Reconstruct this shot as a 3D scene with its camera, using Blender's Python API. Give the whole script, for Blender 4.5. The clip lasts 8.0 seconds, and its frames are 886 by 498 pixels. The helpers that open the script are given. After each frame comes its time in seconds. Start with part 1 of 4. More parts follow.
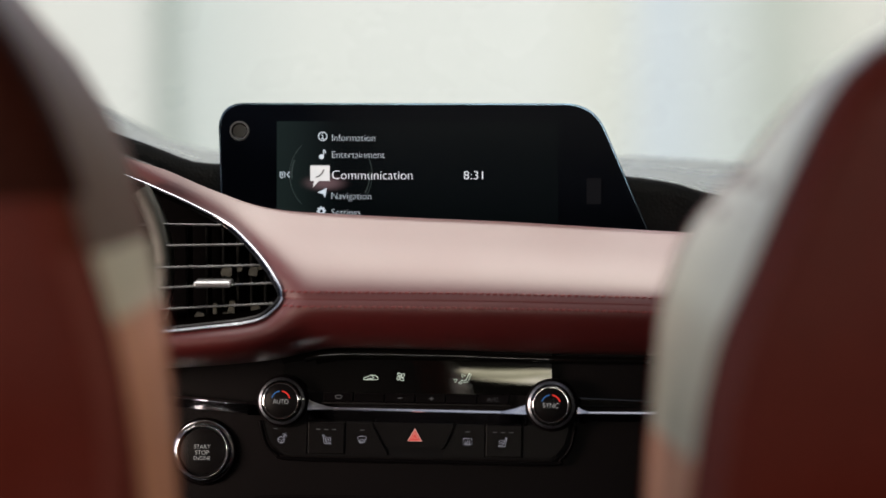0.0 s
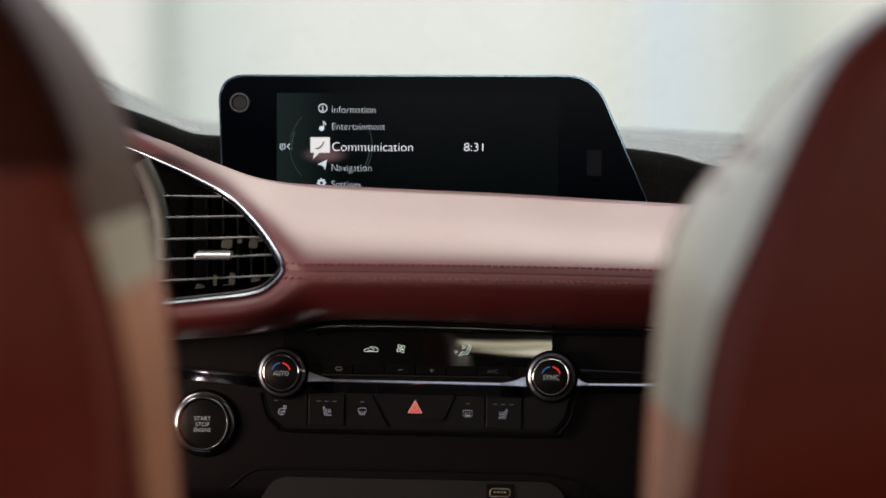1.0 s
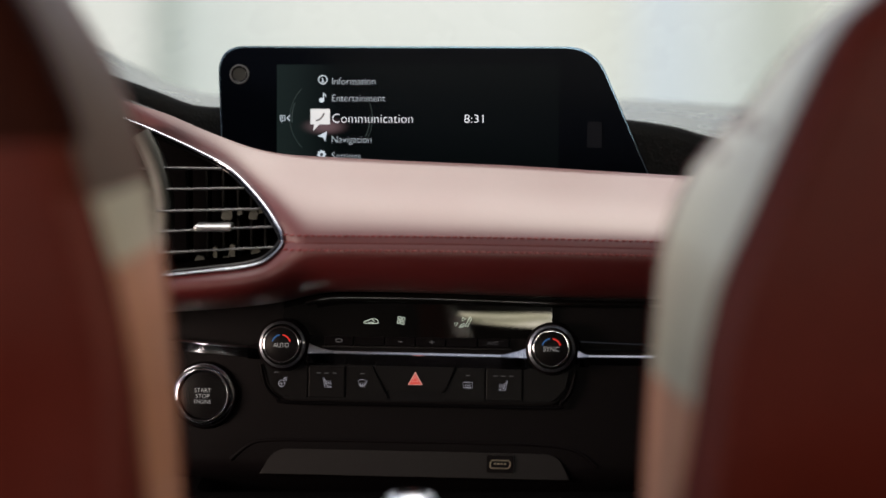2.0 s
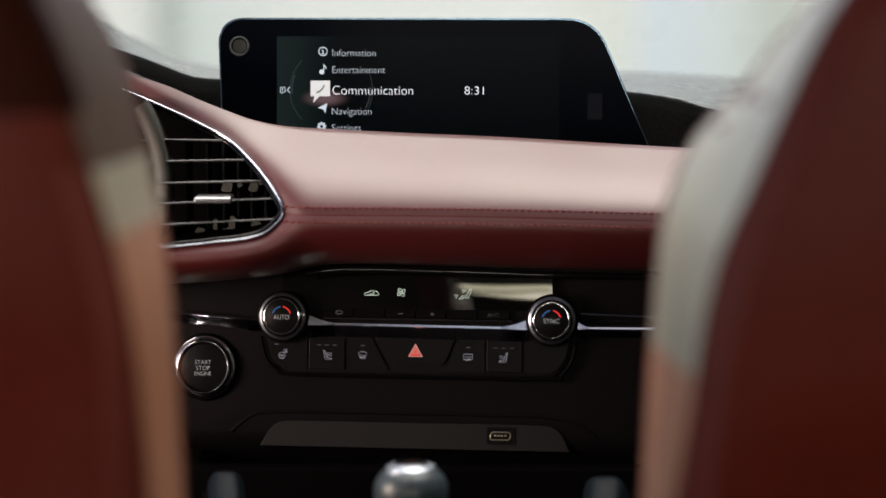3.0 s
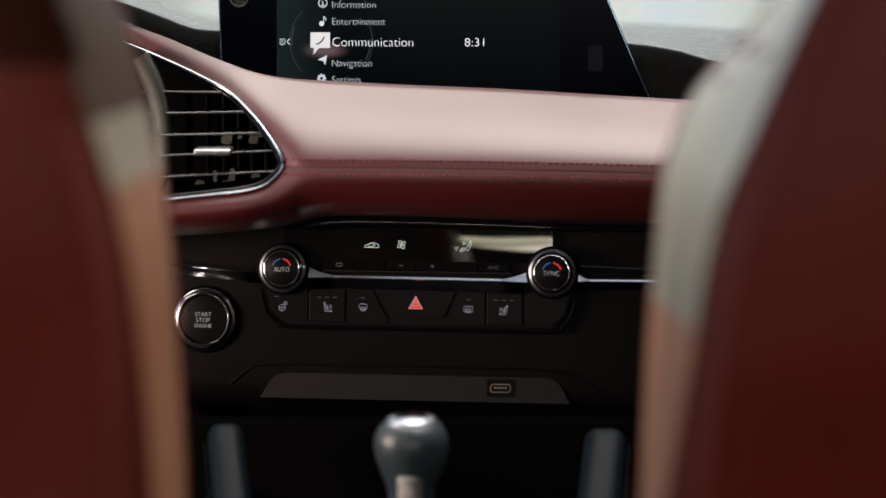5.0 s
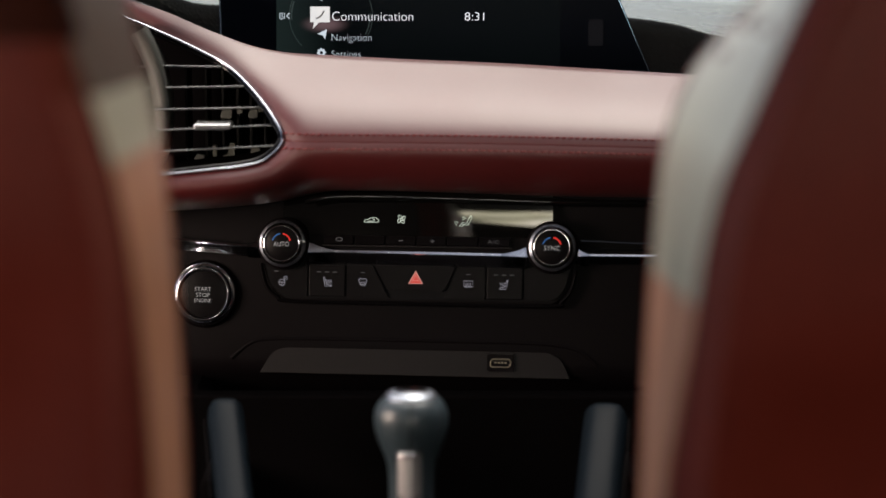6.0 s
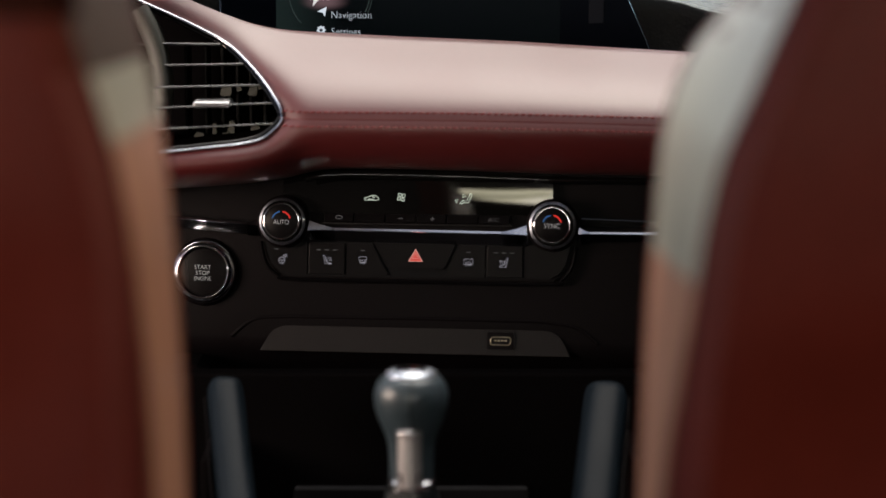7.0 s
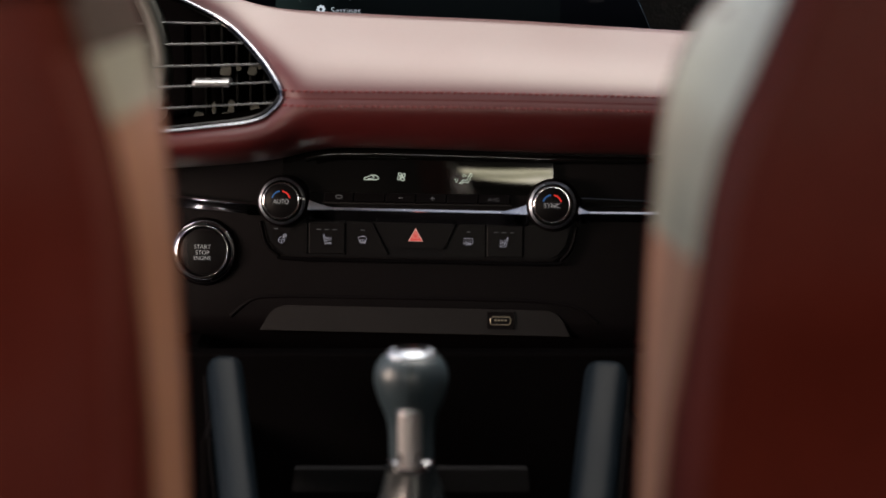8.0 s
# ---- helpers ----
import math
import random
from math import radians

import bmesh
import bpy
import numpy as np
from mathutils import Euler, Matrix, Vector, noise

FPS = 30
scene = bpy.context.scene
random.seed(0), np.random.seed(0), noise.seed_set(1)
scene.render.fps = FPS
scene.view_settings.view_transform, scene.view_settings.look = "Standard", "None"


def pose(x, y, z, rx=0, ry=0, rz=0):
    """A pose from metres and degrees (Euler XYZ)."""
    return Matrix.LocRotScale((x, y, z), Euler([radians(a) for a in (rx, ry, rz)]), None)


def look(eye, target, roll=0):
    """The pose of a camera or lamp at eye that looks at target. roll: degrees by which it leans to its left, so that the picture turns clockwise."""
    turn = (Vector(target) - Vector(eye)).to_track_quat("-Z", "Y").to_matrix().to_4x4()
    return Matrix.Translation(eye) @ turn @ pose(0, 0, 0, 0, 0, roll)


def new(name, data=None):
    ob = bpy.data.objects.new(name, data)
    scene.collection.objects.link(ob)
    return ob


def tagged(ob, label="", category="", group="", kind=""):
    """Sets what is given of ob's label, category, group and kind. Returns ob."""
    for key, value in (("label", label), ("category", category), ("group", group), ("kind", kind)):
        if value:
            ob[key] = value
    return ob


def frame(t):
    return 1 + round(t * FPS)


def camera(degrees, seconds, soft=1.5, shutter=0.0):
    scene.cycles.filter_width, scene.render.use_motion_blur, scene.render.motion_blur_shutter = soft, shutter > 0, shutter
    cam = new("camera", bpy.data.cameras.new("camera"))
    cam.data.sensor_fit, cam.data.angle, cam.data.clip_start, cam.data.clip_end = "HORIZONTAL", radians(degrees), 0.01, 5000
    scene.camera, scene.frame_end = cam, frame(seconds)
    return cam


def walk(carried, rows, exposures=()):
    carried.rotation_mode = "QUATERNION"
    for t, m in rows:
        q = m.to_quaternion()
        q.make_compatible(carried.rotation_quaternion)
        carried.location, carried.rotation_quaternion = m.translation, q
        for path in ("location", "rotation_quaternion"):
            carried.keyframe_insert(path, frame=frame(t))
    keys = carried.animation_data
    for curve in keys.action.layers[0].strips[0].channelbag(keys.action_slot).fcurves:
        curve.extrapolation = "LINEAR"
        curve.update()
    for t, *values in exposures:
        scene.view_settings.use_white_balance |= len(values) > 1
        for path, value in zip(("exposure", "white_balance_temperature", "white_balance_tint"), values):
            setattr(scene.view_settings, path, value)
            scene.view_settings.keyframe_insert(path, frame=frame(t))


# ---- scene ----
# ======== camera: tilts slowly down from the back seat ========
cam = camera(20.5, 8.0, soft=1.5)
cam.data.dof.use_dof = True
cam.data.dof.focus_distance = 1.785
cam.data.dof.aperture_fstop = 3.0
EYE = 0.86
ROWS = [
    (0.0, 0.0, -5.0, 0.0), (0.5, 0.0, -5.302, 0.003), (1.0, 0.0005, -5.659, 0.005), (1.5, 0.001, -5.989, 0.007),
    (3.0, 0.002, -6.98, 0.015), (3.5, 0.002, -7.277, 0.018), (4.0, 0.0025, -7.556, 0.02), (4.5, 0.003, -7.814, 0.02),
    (6.0, 0.006, -8.707, 0.02), (6.5, 0.007, -8.967, 0.02), (7.0, 0.008, -9.234, 0.02), (7.5, 0.0095, -9.436, 0.02),
    (8.0, 0.01, -9.721, 0.02),
]
walk(cam, [(t, pose(0, y, EYE, 90 + pitch, 0, yaw)) for t, y, pitch, yaw in ROWS])

# ======== light ========
world = bpy.data.worlds.new("sky")
scene.world = world
world.use_nodes = True
wn = world.node_tree.nodes
sky = wn.new("ShaderNodeTexSky")
sky.sky_type = "NISHITA"
sky.sun_disc = False
sky.sun_elevation = radians(75)
sky.sun_rotation = radians(20)
sky.dust_density = 7.0
sky.air_density = 0.4
sky.ozone_density = 0.5
world.node_tree.links.new(sky.outputs["Color"], wn["Background"].inputs["Color"])
wn["Background"].inputs["Strength"].default_value = 0.056
sun_data = bpy.data.lights.new("sun", "SUN")
sun_data.energy = 0.20
sun_data.angle = radians(50)
sun_data.color = (1.0, 0.96, 0.95)
sun = new("sun", sun_data)
sun.matrix_world = look((0.8, 2.2, 9.0), (0, 0, 0))
# daylight from the sky through the upper windscreen
screen_light = bpy.data.lights.new("windscreen_daylight", "AREA")
screen_light.shape = "RECTANGLE"
screen_light.size, screen_light.size_y = 1.2, 0.60
screen_light.energy = 0.035
screen_light.color = (0.97, 1.0, 0.98)
new("windscreen_daylight", screen_light).matrix_world = look((0, 1.575, 1.012), (0, 1.575 - 0.409, 1.012 - 0.912))
# fill lamp added at the unseen rear window, standing in for daylight
rear_light = bpy.data.lights.new("rear_window_fill", "AREA")
rear_light.shape = "RECTANGLE"
rear_light.size, rear_light.size_y = 0.96, 0.095
rear_light.energy = 0.9
rear_light.color = (0.99, 0.94, 1.0)
new("rear_window_fill", rear_light).matrix_world = look((0.04, -0.90, 1.112), (0.04, 0.8, 0.80))
# warm daylight through the driver's window
door_light = bpy.data.lights.new("driver_window_daylight", "AREA")
door_light.shape = "RECTANGLE"
door_light.size, door_light.size_y = 0.34, 0.20
door_light.energy = 1.6
door_light.color = (1.0, 0.78, 0.64)
new("driver_window_daylight", door_light).matrix_world = look((-0.712, 1.31, 0.69), (-0.06, 1.72, 0.65))
# paler fill lamp added at the other, unseen rear side window
left_light = bpy.data.lights.new("left_window_fill", "AREA")
left_light.shape = "RECTANGLE"
left_light.size, left_light.size_y = 0.55, 0.40
left_light.energy = 0.5
left_light.color = (0.90, 0.92, 1.0)
new("left_window_fill", left_light).matrix_world = look((-0.712, 0.35, 0.84), (0.1, 0.95, 0.70))
# warm daylight through the rear side window
side_light = bpy.data.lights.new("side_window_daylight", "AREA")
side_light.shape = "RECTANGLE"
side_light.size, side_light.size_y = 0.55, 0.45
side_light.energy = 0.72
side_light.color = (1.0, 0.70, 0.46)
new("side_window_daylight", side_light).matrix_world = look((0.712, 0.40, 0.86), (0.0, 0.45, 0.84))
scene.view_settings.exposure = 2.1

# ======== materials ========


def material(name):
    m = bpy.data.materials.new(name)
    m.use_nodes = True
    return m, m.node_tree.nodes, m.node_tree.links, m.node_tree.nodes["Principled BSDF"]


def surface(name, colour, rough, metal=0.0, grain=0.0, grain_size=0.001, vary=0.12, blotch=0.06, coat=0.0, sheen=0.0, specular=0.5,
            rough_vary=0.08, coat_rough=0.15):
    """A painted, moulded, covered or metal surface: two scales of colour change, uneven gloss and fine relief."""
    m, nodes, links, bsdf = material(name)
    co = nodes.new("ShaderNodeTexCoord")
    big = nodes.new("ShaderNodeTexNoise")
    big.inputs["Scale"].default_value = 1 / blotch
    big.inputs["Detail"].default_value = 3
    fine = nodes.new("ShaderNodeTexNoise")
    fine.inputs["Scale"].default_value = 1 / max(grain_size * 3, 0.0005)
    fine.inputs["Detail"].default_value = 4
    for n in (big, fine):
        links.new(co.outputs["Object"], n.inputs["Vector"])
    add = nodes.new("ShaderNodeMath")
    add.operation = "ADD"
    links.new(big.outputs["Fac"], add.inputs[0])
    links.new(fine.outputs["Fac"], add.inputs[1])
    span = nodes.new("ShaderNodeMapRange")
    span.inputs["From Min"].default_value, span.inputs["From Max"].default_value = 0.6, 1.4
    span.inputs["To Min"].default_value, span.inputs["To Max"].default_value = 1 - vary, 1 + vary
    links.new(add.outputs[0], span.inputs["Value"])
    mul = nodes.new("ShaderNodeVectorMath")
    mul.operation = "SCALE"
    mul.inputs[0].default_value = colour
    links.new(span.outputs[0], mul.inputs["Scale"])
    links.new(mul.outputs[0], bsdf.inputs["Base Color"])
    gloss = nodes.new("ShaderNodeMapRange")
    gloss.inputs["To Min"].default_value = max(0.02, rough - rough_vary)
    gloss.inputs["To Max"].default_value = min(1, rough + rough_vary)
    links.new(big.outputs["Fac"], gloss.inputs["Value"])
    links.new(gloss.outputs[0], bsdf.inputs["Roughness"])
    bsdf.inputs["Metallic"].default_value = metal
    bsdf.inputs["Coat Weight"].default_value = coat
    bsdf.inputs["Coat Roughness"].default_value = coat_rough
    bsdf.inputs["Sheen Weight"].default_value = sheen
    bsdf.inputs["Sheen Roughness"].default_value = 0.4
    bsdf.inputs["Specular IOR Level"].default_value = specular
    if grain > 0:
        cells = nodes.new("ShaderNodeTexVoronoi")
        cells.inputs["Scale"].default_value = 1 / grain_size
        links.new(co.outputs["Object"], cells.inputs["Vector"])
        bump = nodes.new("ShaderNodeBump")
        bump.inputs["Strength"].default_value = grain
        bump.inputs["Distance"].default_value = grain_size * 0.4
        links.new(cells.outputs["Distance"], bump.inputs["Height"])
        links.new(bump.outputs[0], bsdf.inputs["Normal"])
    return m


def lit(name, colour, strength):
    """A lit symbol or text behind dark glass."""
    m, nodes, links, bsdf = material(name)
    bsdf.inputs["Base Color"].default_value = (*(0.3 * c for c in colour), 1)
    bsdf.inputs["Roughness"].default_value = 0.4
    bsdf.inputs["Specular IOR Level"].default_value = 0.02
    bsdf.inputs["Emission Color"].default_value = (*colour, 1)
    bsdf.inputs["Emission Strength"].default_value = strength * 0.42
    return m


def pane_material():
    m, nodes, links, bsdf = material("window_glass")
    nodes.remove(bsdf)
    clear = nodes.new("ShaderNodeBsdfTransparent")
    clear.inputs["Color"].default_value = (0.93, 0.96, 0.94, 1)
    shine = nodes.new("ShaderNodeBsdfGlossy")
    shine.inputs["Roughness"].default_value = 0.02
    fres = nodes.new("ShaderNodeFresnel")
    mix = nodes.new("ShaderNodeMixShader")
    links.new(fres.outputs[0], mix.inputs[0])
    links.new(clear.outputs[0], mix.inputs[1])
    links.new(shine.outputs[0], mix.inputs[2])
    links.new(mix.outputs[0], nodes["Material Output"].inputs["Surface"])
    return m


RED = (0.075, 0.0034, 0.0035)
red_leather = surface("red_leather", RED, 0.47, grain=0.12, grain_size=0.0010, vary=0.10, specular=0.77, rough_vary=0.03, coat=0.5, coat_rough=0.45)
seat_leather = surface("seat_leather", (0.078, 0.0112, 0.0070), 0.42, grain=0.15, grain_size=0.0014, vary=0.22, blotch=0.1, specular=0.10)
# shade over the left seat's upper back, put into the colour
shade_back = surface("shade_back", (0.024, 0.0060, 0.0038), 0.6, grain=0.15, grain_size=0.0014, vary=0.2, specular=0.03)
# window sheen on the red seat sides, put into pale and tan colours
side_sheen = surface("side_sheen", (0.52, 0.53, 0.42), 0.36, grain=0.12, grain_size=0.0014, vary=0.16, blotch=0.09, specular=0.6, coat=1.0, coat_rough=0.3)
lower_side_sheen = surface("lower_side_sheen", (0.53, 0.285, 0.19), 0.40, grain=0.12, grain_size=0.0014, vary=0.16, blotch=0.09, specular=0.3, coat=0.15, coat_rough=0.3)
# left shoulder's side: dimmed sheen put into a brown colour
shade_side = surface("shade_side", (0.098, 0.064, 0.048), 0.45, grain=0.15, grain_size=0.0014, vary=0.2, specular=0.3)
# fringe where sheen fades into the back, put into a mid red
edge_sheen = surface("edge_sheen", (0.105, 0.0220, 0.0180), 0.40, grain=0.15, grain_size=0.0014, vary=0.16, blotch=0.09, specular=0.12)
thread = surface("red_thread", (0.16, 0.012, 0.014), 0.7, vary=0.2)
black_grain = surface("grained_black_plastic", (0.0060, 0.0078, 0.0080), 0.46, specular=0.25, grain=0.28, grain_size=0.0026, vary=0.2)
# black cowl's sky reflection is put into this pale base colour
cowl_sheen = surface("cowl_sky_sheen", (0.135, 0.155, 0.140), 0.28, grain=0.0, grain_size=0.0022, vary=0.05, specular=0.9)
soft_black = surface("soft_black_trim", (0.0034, 0.0025, 0.0030), 0.5, grain=0.2, grain_size=0.0008, vary=0.25, specular=0.065)
charcoal = surface("charcoal_trim", (0.0066, 0.0057, 0.0063), 0.55, grain=0.2, grain_size=0.0008, vary=0.2, specular=0.22)
tray_black = surface("tray_black", (0.0078, 0.0080, 0.0088), 0.8, specular=0.05)
# near-black: shade of ducts and recesses is put into the colour
void_black = surface("recess_shade", (0.0028, 0.0024, 0.0026), 0.9, vary=0.3, specular=0.01)
gloss_black = surface("piano_black", (0.003, 0.003, 0.003), 0.022, rough_vary=0.008, vary=0.1, specular=0.36)
screen_glass = surface("screen_glass", (0.0024, 0.0034, 0.0058), 0.12, rough_vary=0.03, vary=0.1, specular=0.004)
chrome = surface("chrome", (0.78, 0.79, 0.82), 0.10, metal=1.0, rough_vary=0.04, vary=0.05)
satin_chrome = surface("satin_chrome", (0.70, 0.71, 0.73), 0.30, metal=1.0, rough_vary=0.06, vary=0.08)
trim_chrome = surface("trim_chrome", (0.72, 0.74, 0.80), 0.16, metal=1.0, rough_vary=0.05, vary=0.06)
surround_chrome = surface("surround_chrome", (0.40, 0.42, 0.47), 0.12, metal=1.0, rough_vary=0.05, vary=0.06)
knurl_metal = surface("knurled_metal", (0.44, 0.47, 0.54), 0.32, metal=1.0, rough_vary=0.05, vary=0.05)
dark_chrome = surface("dark_chrome", (0.26, 0.27, 0.30), 0.14, metal=1.0, rough_vary=0.04, vary=0.08)
slat_grey = surface("slat_grey", (0.11, 0.12, 0.125), 0.30, vary=0.15)
hood_grey = surface("hood_grey", (0.066, 0.069, 0.060), 0.5, vary=0.12)
vane_grey = surface("vane_grey", (0.052, 0.054, 0.045), 0.5, vary=0.3)
sensor_dark = surface("sensor_dark", (0.010, 0.011, 0.010), 0.3)
edge_silver = surface("display_edge", (0.085, 0.135, 0.185), 0.24, metal=0.9, rough_vary=0.05, vary=0.08)
knob_leather = surface("knob_leather", (0.030, 0.046, 0.056), 0.36, grain=0.12, grain_size=0.0012, vary=0.15, coat=0.5, coat_rough=0.42, specular=0.4)
cap_silver = surface("cap_silver", (0.56, 0.62, 0.70), 0.34, metal=1.0, rough_vary=0.05, vary=0.08)
insert_metal = surface("insert_metal", (0.62, 0.60, 0.60), 0.30, metal=0.75, rough_vary=0.05, vary=0.08)
boot_leather = surface("boot_leather", (0.014, 0.018, 0.020), 0.30, grain=0.2, grain_size=0.0012, vary=0.2)
rail_blue = surface("blue_grey_padding", (0.0042, 0.0076, 0.0112), 0.48, grain=0.3, grain_size=0.001, vary=0.12, specular=0.08)
button_black = surface("button_black", (0.0033, 0.0028, 0.0032), 0.42, vary=0.2, specular=0.09)
print_grey = lit("printed_symbol", (0.66, 0.66, 0.78), 0.26)
print_white = lit("printed_text", (0.66, 0.66, 0.66), 0.22)
dim_print = lit("dim_symbol", (0.20, 0.20, 0.21), 0.10)
screen_text = lit("screen_text", (0.66, 0.74, 0.83), 0.48)
screen_bright = lit("screen_selected", (0.90, 0.92, 1.0), 0.66)
screen_pale = lit("screen_symbol", (0.84, 0.84, 0.84), 0.44)
screen_ring = lit("screen_ring", (0.10, 0.14, 0.14), 0.11)
# faint reflection on the display glass, put in as a weak glow
glass_glare = lit("glass_glare", (0.008, 0.008, 0.010), 0.28)
icon_green = lit("display_symbol", (0.70, 0.80, 0.68), 0.5)
hazard_red = lit("hazard_red", (0.85, 0.11, 0.09), 0.28)
hazard_pale = lit("hazard_edge", (0.85, 0.42, 0.36), 0.28)
arc_red = lit("arc_red", (0.75, 0.05, 0.04), 0.35)
arc_blue = lit("arc_blue", (0.06, 0.16, 0.38), 0.3)
usb_gold = surface("usb_contact", (0.22, 0.19, 0.14), 0.3, metal=0.8)
cloth_grey = surface("headlining", (0.045, 0.043, 0.042), 0.9, vary=0.08, blotch=0.2)
carpet = surface("carpet", (0.03, 0.028, 0.027), 0.95, vary=0.3)
door_black = surface("door_trim", (0.020, 0.019, 0.018), 0.5, grain=0.3, grain_size=0.002, vary=0.15)
concrete = surface("concrete", (0.62, 0.61, 0.58), 0.85, grain=0.4, grain_size=0.01, vary=0.25, blotch=1.2)
window_glass = pane_material()


def display_material():
    """The lit part of the display: a faint teal cast at one end, a soft glow under the selected symbol."""
    m, nodes, links, bsdf = material("display_image")
    bsdf.inputs["Base Color"].default_value = (0.0024, 0.0033, 0.0052, 1)
    bsdf.inputs["Roughness"].default_value = 0.12
    bsdf.inputs["Specular IOR Level"].default_value = 0.004
    co = nodes.new("ShaderNodeTexCoord")
    sep = nodes.new("ShaderNodeSeparateXYZ")
    links.new(co.outputs["Object"], sep.inputs[0])
    ramp = nodes.new("ShaderNodeMapRange")
    ramp.interpolation_type = "SMOOTHSTEP"
    ramp.inputs["From Min"].default_value, ramp.inputs["From Max"].default_value = -0.103, -0.052
    ramp.inputs["To Min"].default_value, ramp.inputs["To Max"].default_value = 0.9, 0.10
    links.new(sep.outputs["X"], ramp.inputs["Value"])
    teal = nodes.new("ShaderNodeVectorMath")
    teal.operation = "SCALE"
    teal.inputs[0].default_value = (0.008, 0.013, 0.012)
    links.new(ramp.outputs[0], teal.inputs["Scale"])
    away = nodes.new("ShaderNodeVectorMath")
    away.operation = "SUBTRACT"
    away.inputs[1].default_value = (-0.067, 0.0, -0.006)
    links.new(co.outputs["Object"], away.inputs[0])
    flat = nodes.new("ShaderNodeVectorMath")
    flat.operation = "MULTIPLY"
    flat.inputs[1].default_value = (0.55, 0.0, 1.4)
    links.new(away.outputs[0], flat.inputs[0])
    dist = nodes.new("ShaderNodeVectorMath")
    dist.operation = "LENGTH"
    links.new(flat.outputs[0], dist.inputs[0])
    glow = nodes.new("ShaderNodeMapRange")
    glow.interpolation_type = "SMOOTHERSTEP"
    glow.inputs["From Min"].default_value, glow.inputs["From Max"].default_value = 0.0, 0.012
    glow.inputs["To Min"].default_value, glow.inputs["To Max"].default_value = 1.0, 0.0
    links.new(dist.outputs["Value"], glow.inputs["Value"])
    pink = nodes.new("ShaderNodeVectorMath")
    pink.operation = "SCALE"
    pink.inputs[0].default_value = (0.10, 0.06, 0.065)
    links.new(glow.outputs[0], pink.inputs["Scale"])
    total = nodes.new("ShaderNodeVectorMath")
    links.new(teal.outputs[0], total.inputs[0])
    links.new(pink.outputs[0], total.inputs[1])
    links.new(total.outputs[0], bsdf.inputs["Emission Color"])
    bsdf.inputs["Emission Strength"].default_value = 0.3
    return m


display_image = display_material()


def backdrop_material():
    """Pale hall and daylight far beyond the windscreen, in broad upright tones."""
    m, nodes, links, bsdf = material("pale_distance")
    nodes.remove(bsdf)
    co = nodes.new("ShaderNodeTexCoord")
    sep = nodes.new("ShaderNodeSeparateXYZ")
    links.new(co.outputs["Object"], sep.inputs[0])
    span = nodes.new("ShaderNodeMapRange")
    span.inputs["From Min"].default_value, span.inputs["From Max"].default_value = -1.7, 1.7
    links.new(sep.outputs["X"], span.inputs["Value"])
    ramp = nodes.new("ShaderNodeValToRGB")
    stops = [(0.0, (0.80, 0.78, 0.68)), (0.165, (0.80, 0.80, 0.71)), (0.205, (0.42, 0.46, 0.40)), (0.235, (0.66, 0.70, 0.63)),
             (0.36, (0.80, 0.81, 0.72)), (0.60, (0.82, 0.83, 0.74)), (0.68, (0.76, 0.77, 0.66)), (0.735, (0.68, 0.74, 0.74)),
             (0.80, (0.68, 0.72, 0.66)), (0.86, (0.54, 0.57, 0.48)), (0.95, (0.74, 0.73, 0.62)), (1.0, (0.72, 0.71, 0.62))]
    while len(ramp.color_ramp.elements) < len(stops):
        ramp.color_ramp.elements.new(0.5)
    for e, (p, c) in zip(ramp.color_ramp.elements, stops):
        e.position, e.color = p, (c[0] * 1.05, c[1] * 1.04, c[2] * 1.11, 1)
    links.new(span.outputs[0], ramp.inputs[0])
    emit = nodes.new("ShaderNodeEmission")
    emit.inputs["Strength"].default_value = 0.25
    links.new(ramp.outputs[0], emit.inputs["Color"])
    links.new(emit.outputs[0], nodes["Material Output"].inputs["Surface"])
    return m


def rear_backdrop_material():
    """An added glow behind the car, in uneven level streaks for the readout's reflection."""
    m, nodes, links, bsdf = material("rear_glow")
    nodes.remove(bsdf)
    co = nodes.new("ShaderNodeTexCoord")
    stretch = nodes.new("ShaderNodeMapping")
    stretch.inputs["Scale"].default_value = (3.2, 1.0, 5.0)
    stretch.inputs["Location"].default_value = (0.35, 0.0, 0.2)
    links.new(co.outputs["Object"], stretch.inputs["Vector"])
    streak = nodes.new("ShaderNodeTexNoise")
    streak.inputs["Scale"].default_value = 0.9
    streak.inputs["Detail"].default_value = 3
    streak.inputs["Distortion"].default_value = 0.6
    links.new(stretch.outputs[0], streak.inputs["Vector"])
    ramp = nodes.new("ShaderNodeValToRGB")
    tones = [(0.36, (0.05, 0.05, 0.03)), (0.46, (0.42, 0.40, 0.26)), (0.54, (0.78, 0.70, 0.50)), (0.64, (1.0, 0.92, 0.80))]
    while len(ramp.color_ramp.elements) < len(tones):
        ramp.color_ramp.elements.new(0.5)
    for e, (p, c) in zip(ramp.color_ramp.elements, tones):
        e.position, e.color = p, (*c, 1)
    links.new(streak.outputs["Fac"], ramp.inputs[0])
    emit = nodes.new("ShaderNodeEmission")
    emit.inputs["Strength"].default_value = 5.0
    links.new(ramp.outputs[0], emit.inputs["Color"])
    links.new(emit.outputs[0], nodes["Material Output"].inputs["Surface"])
    return m


# ======== builders ========
MM = 0.001


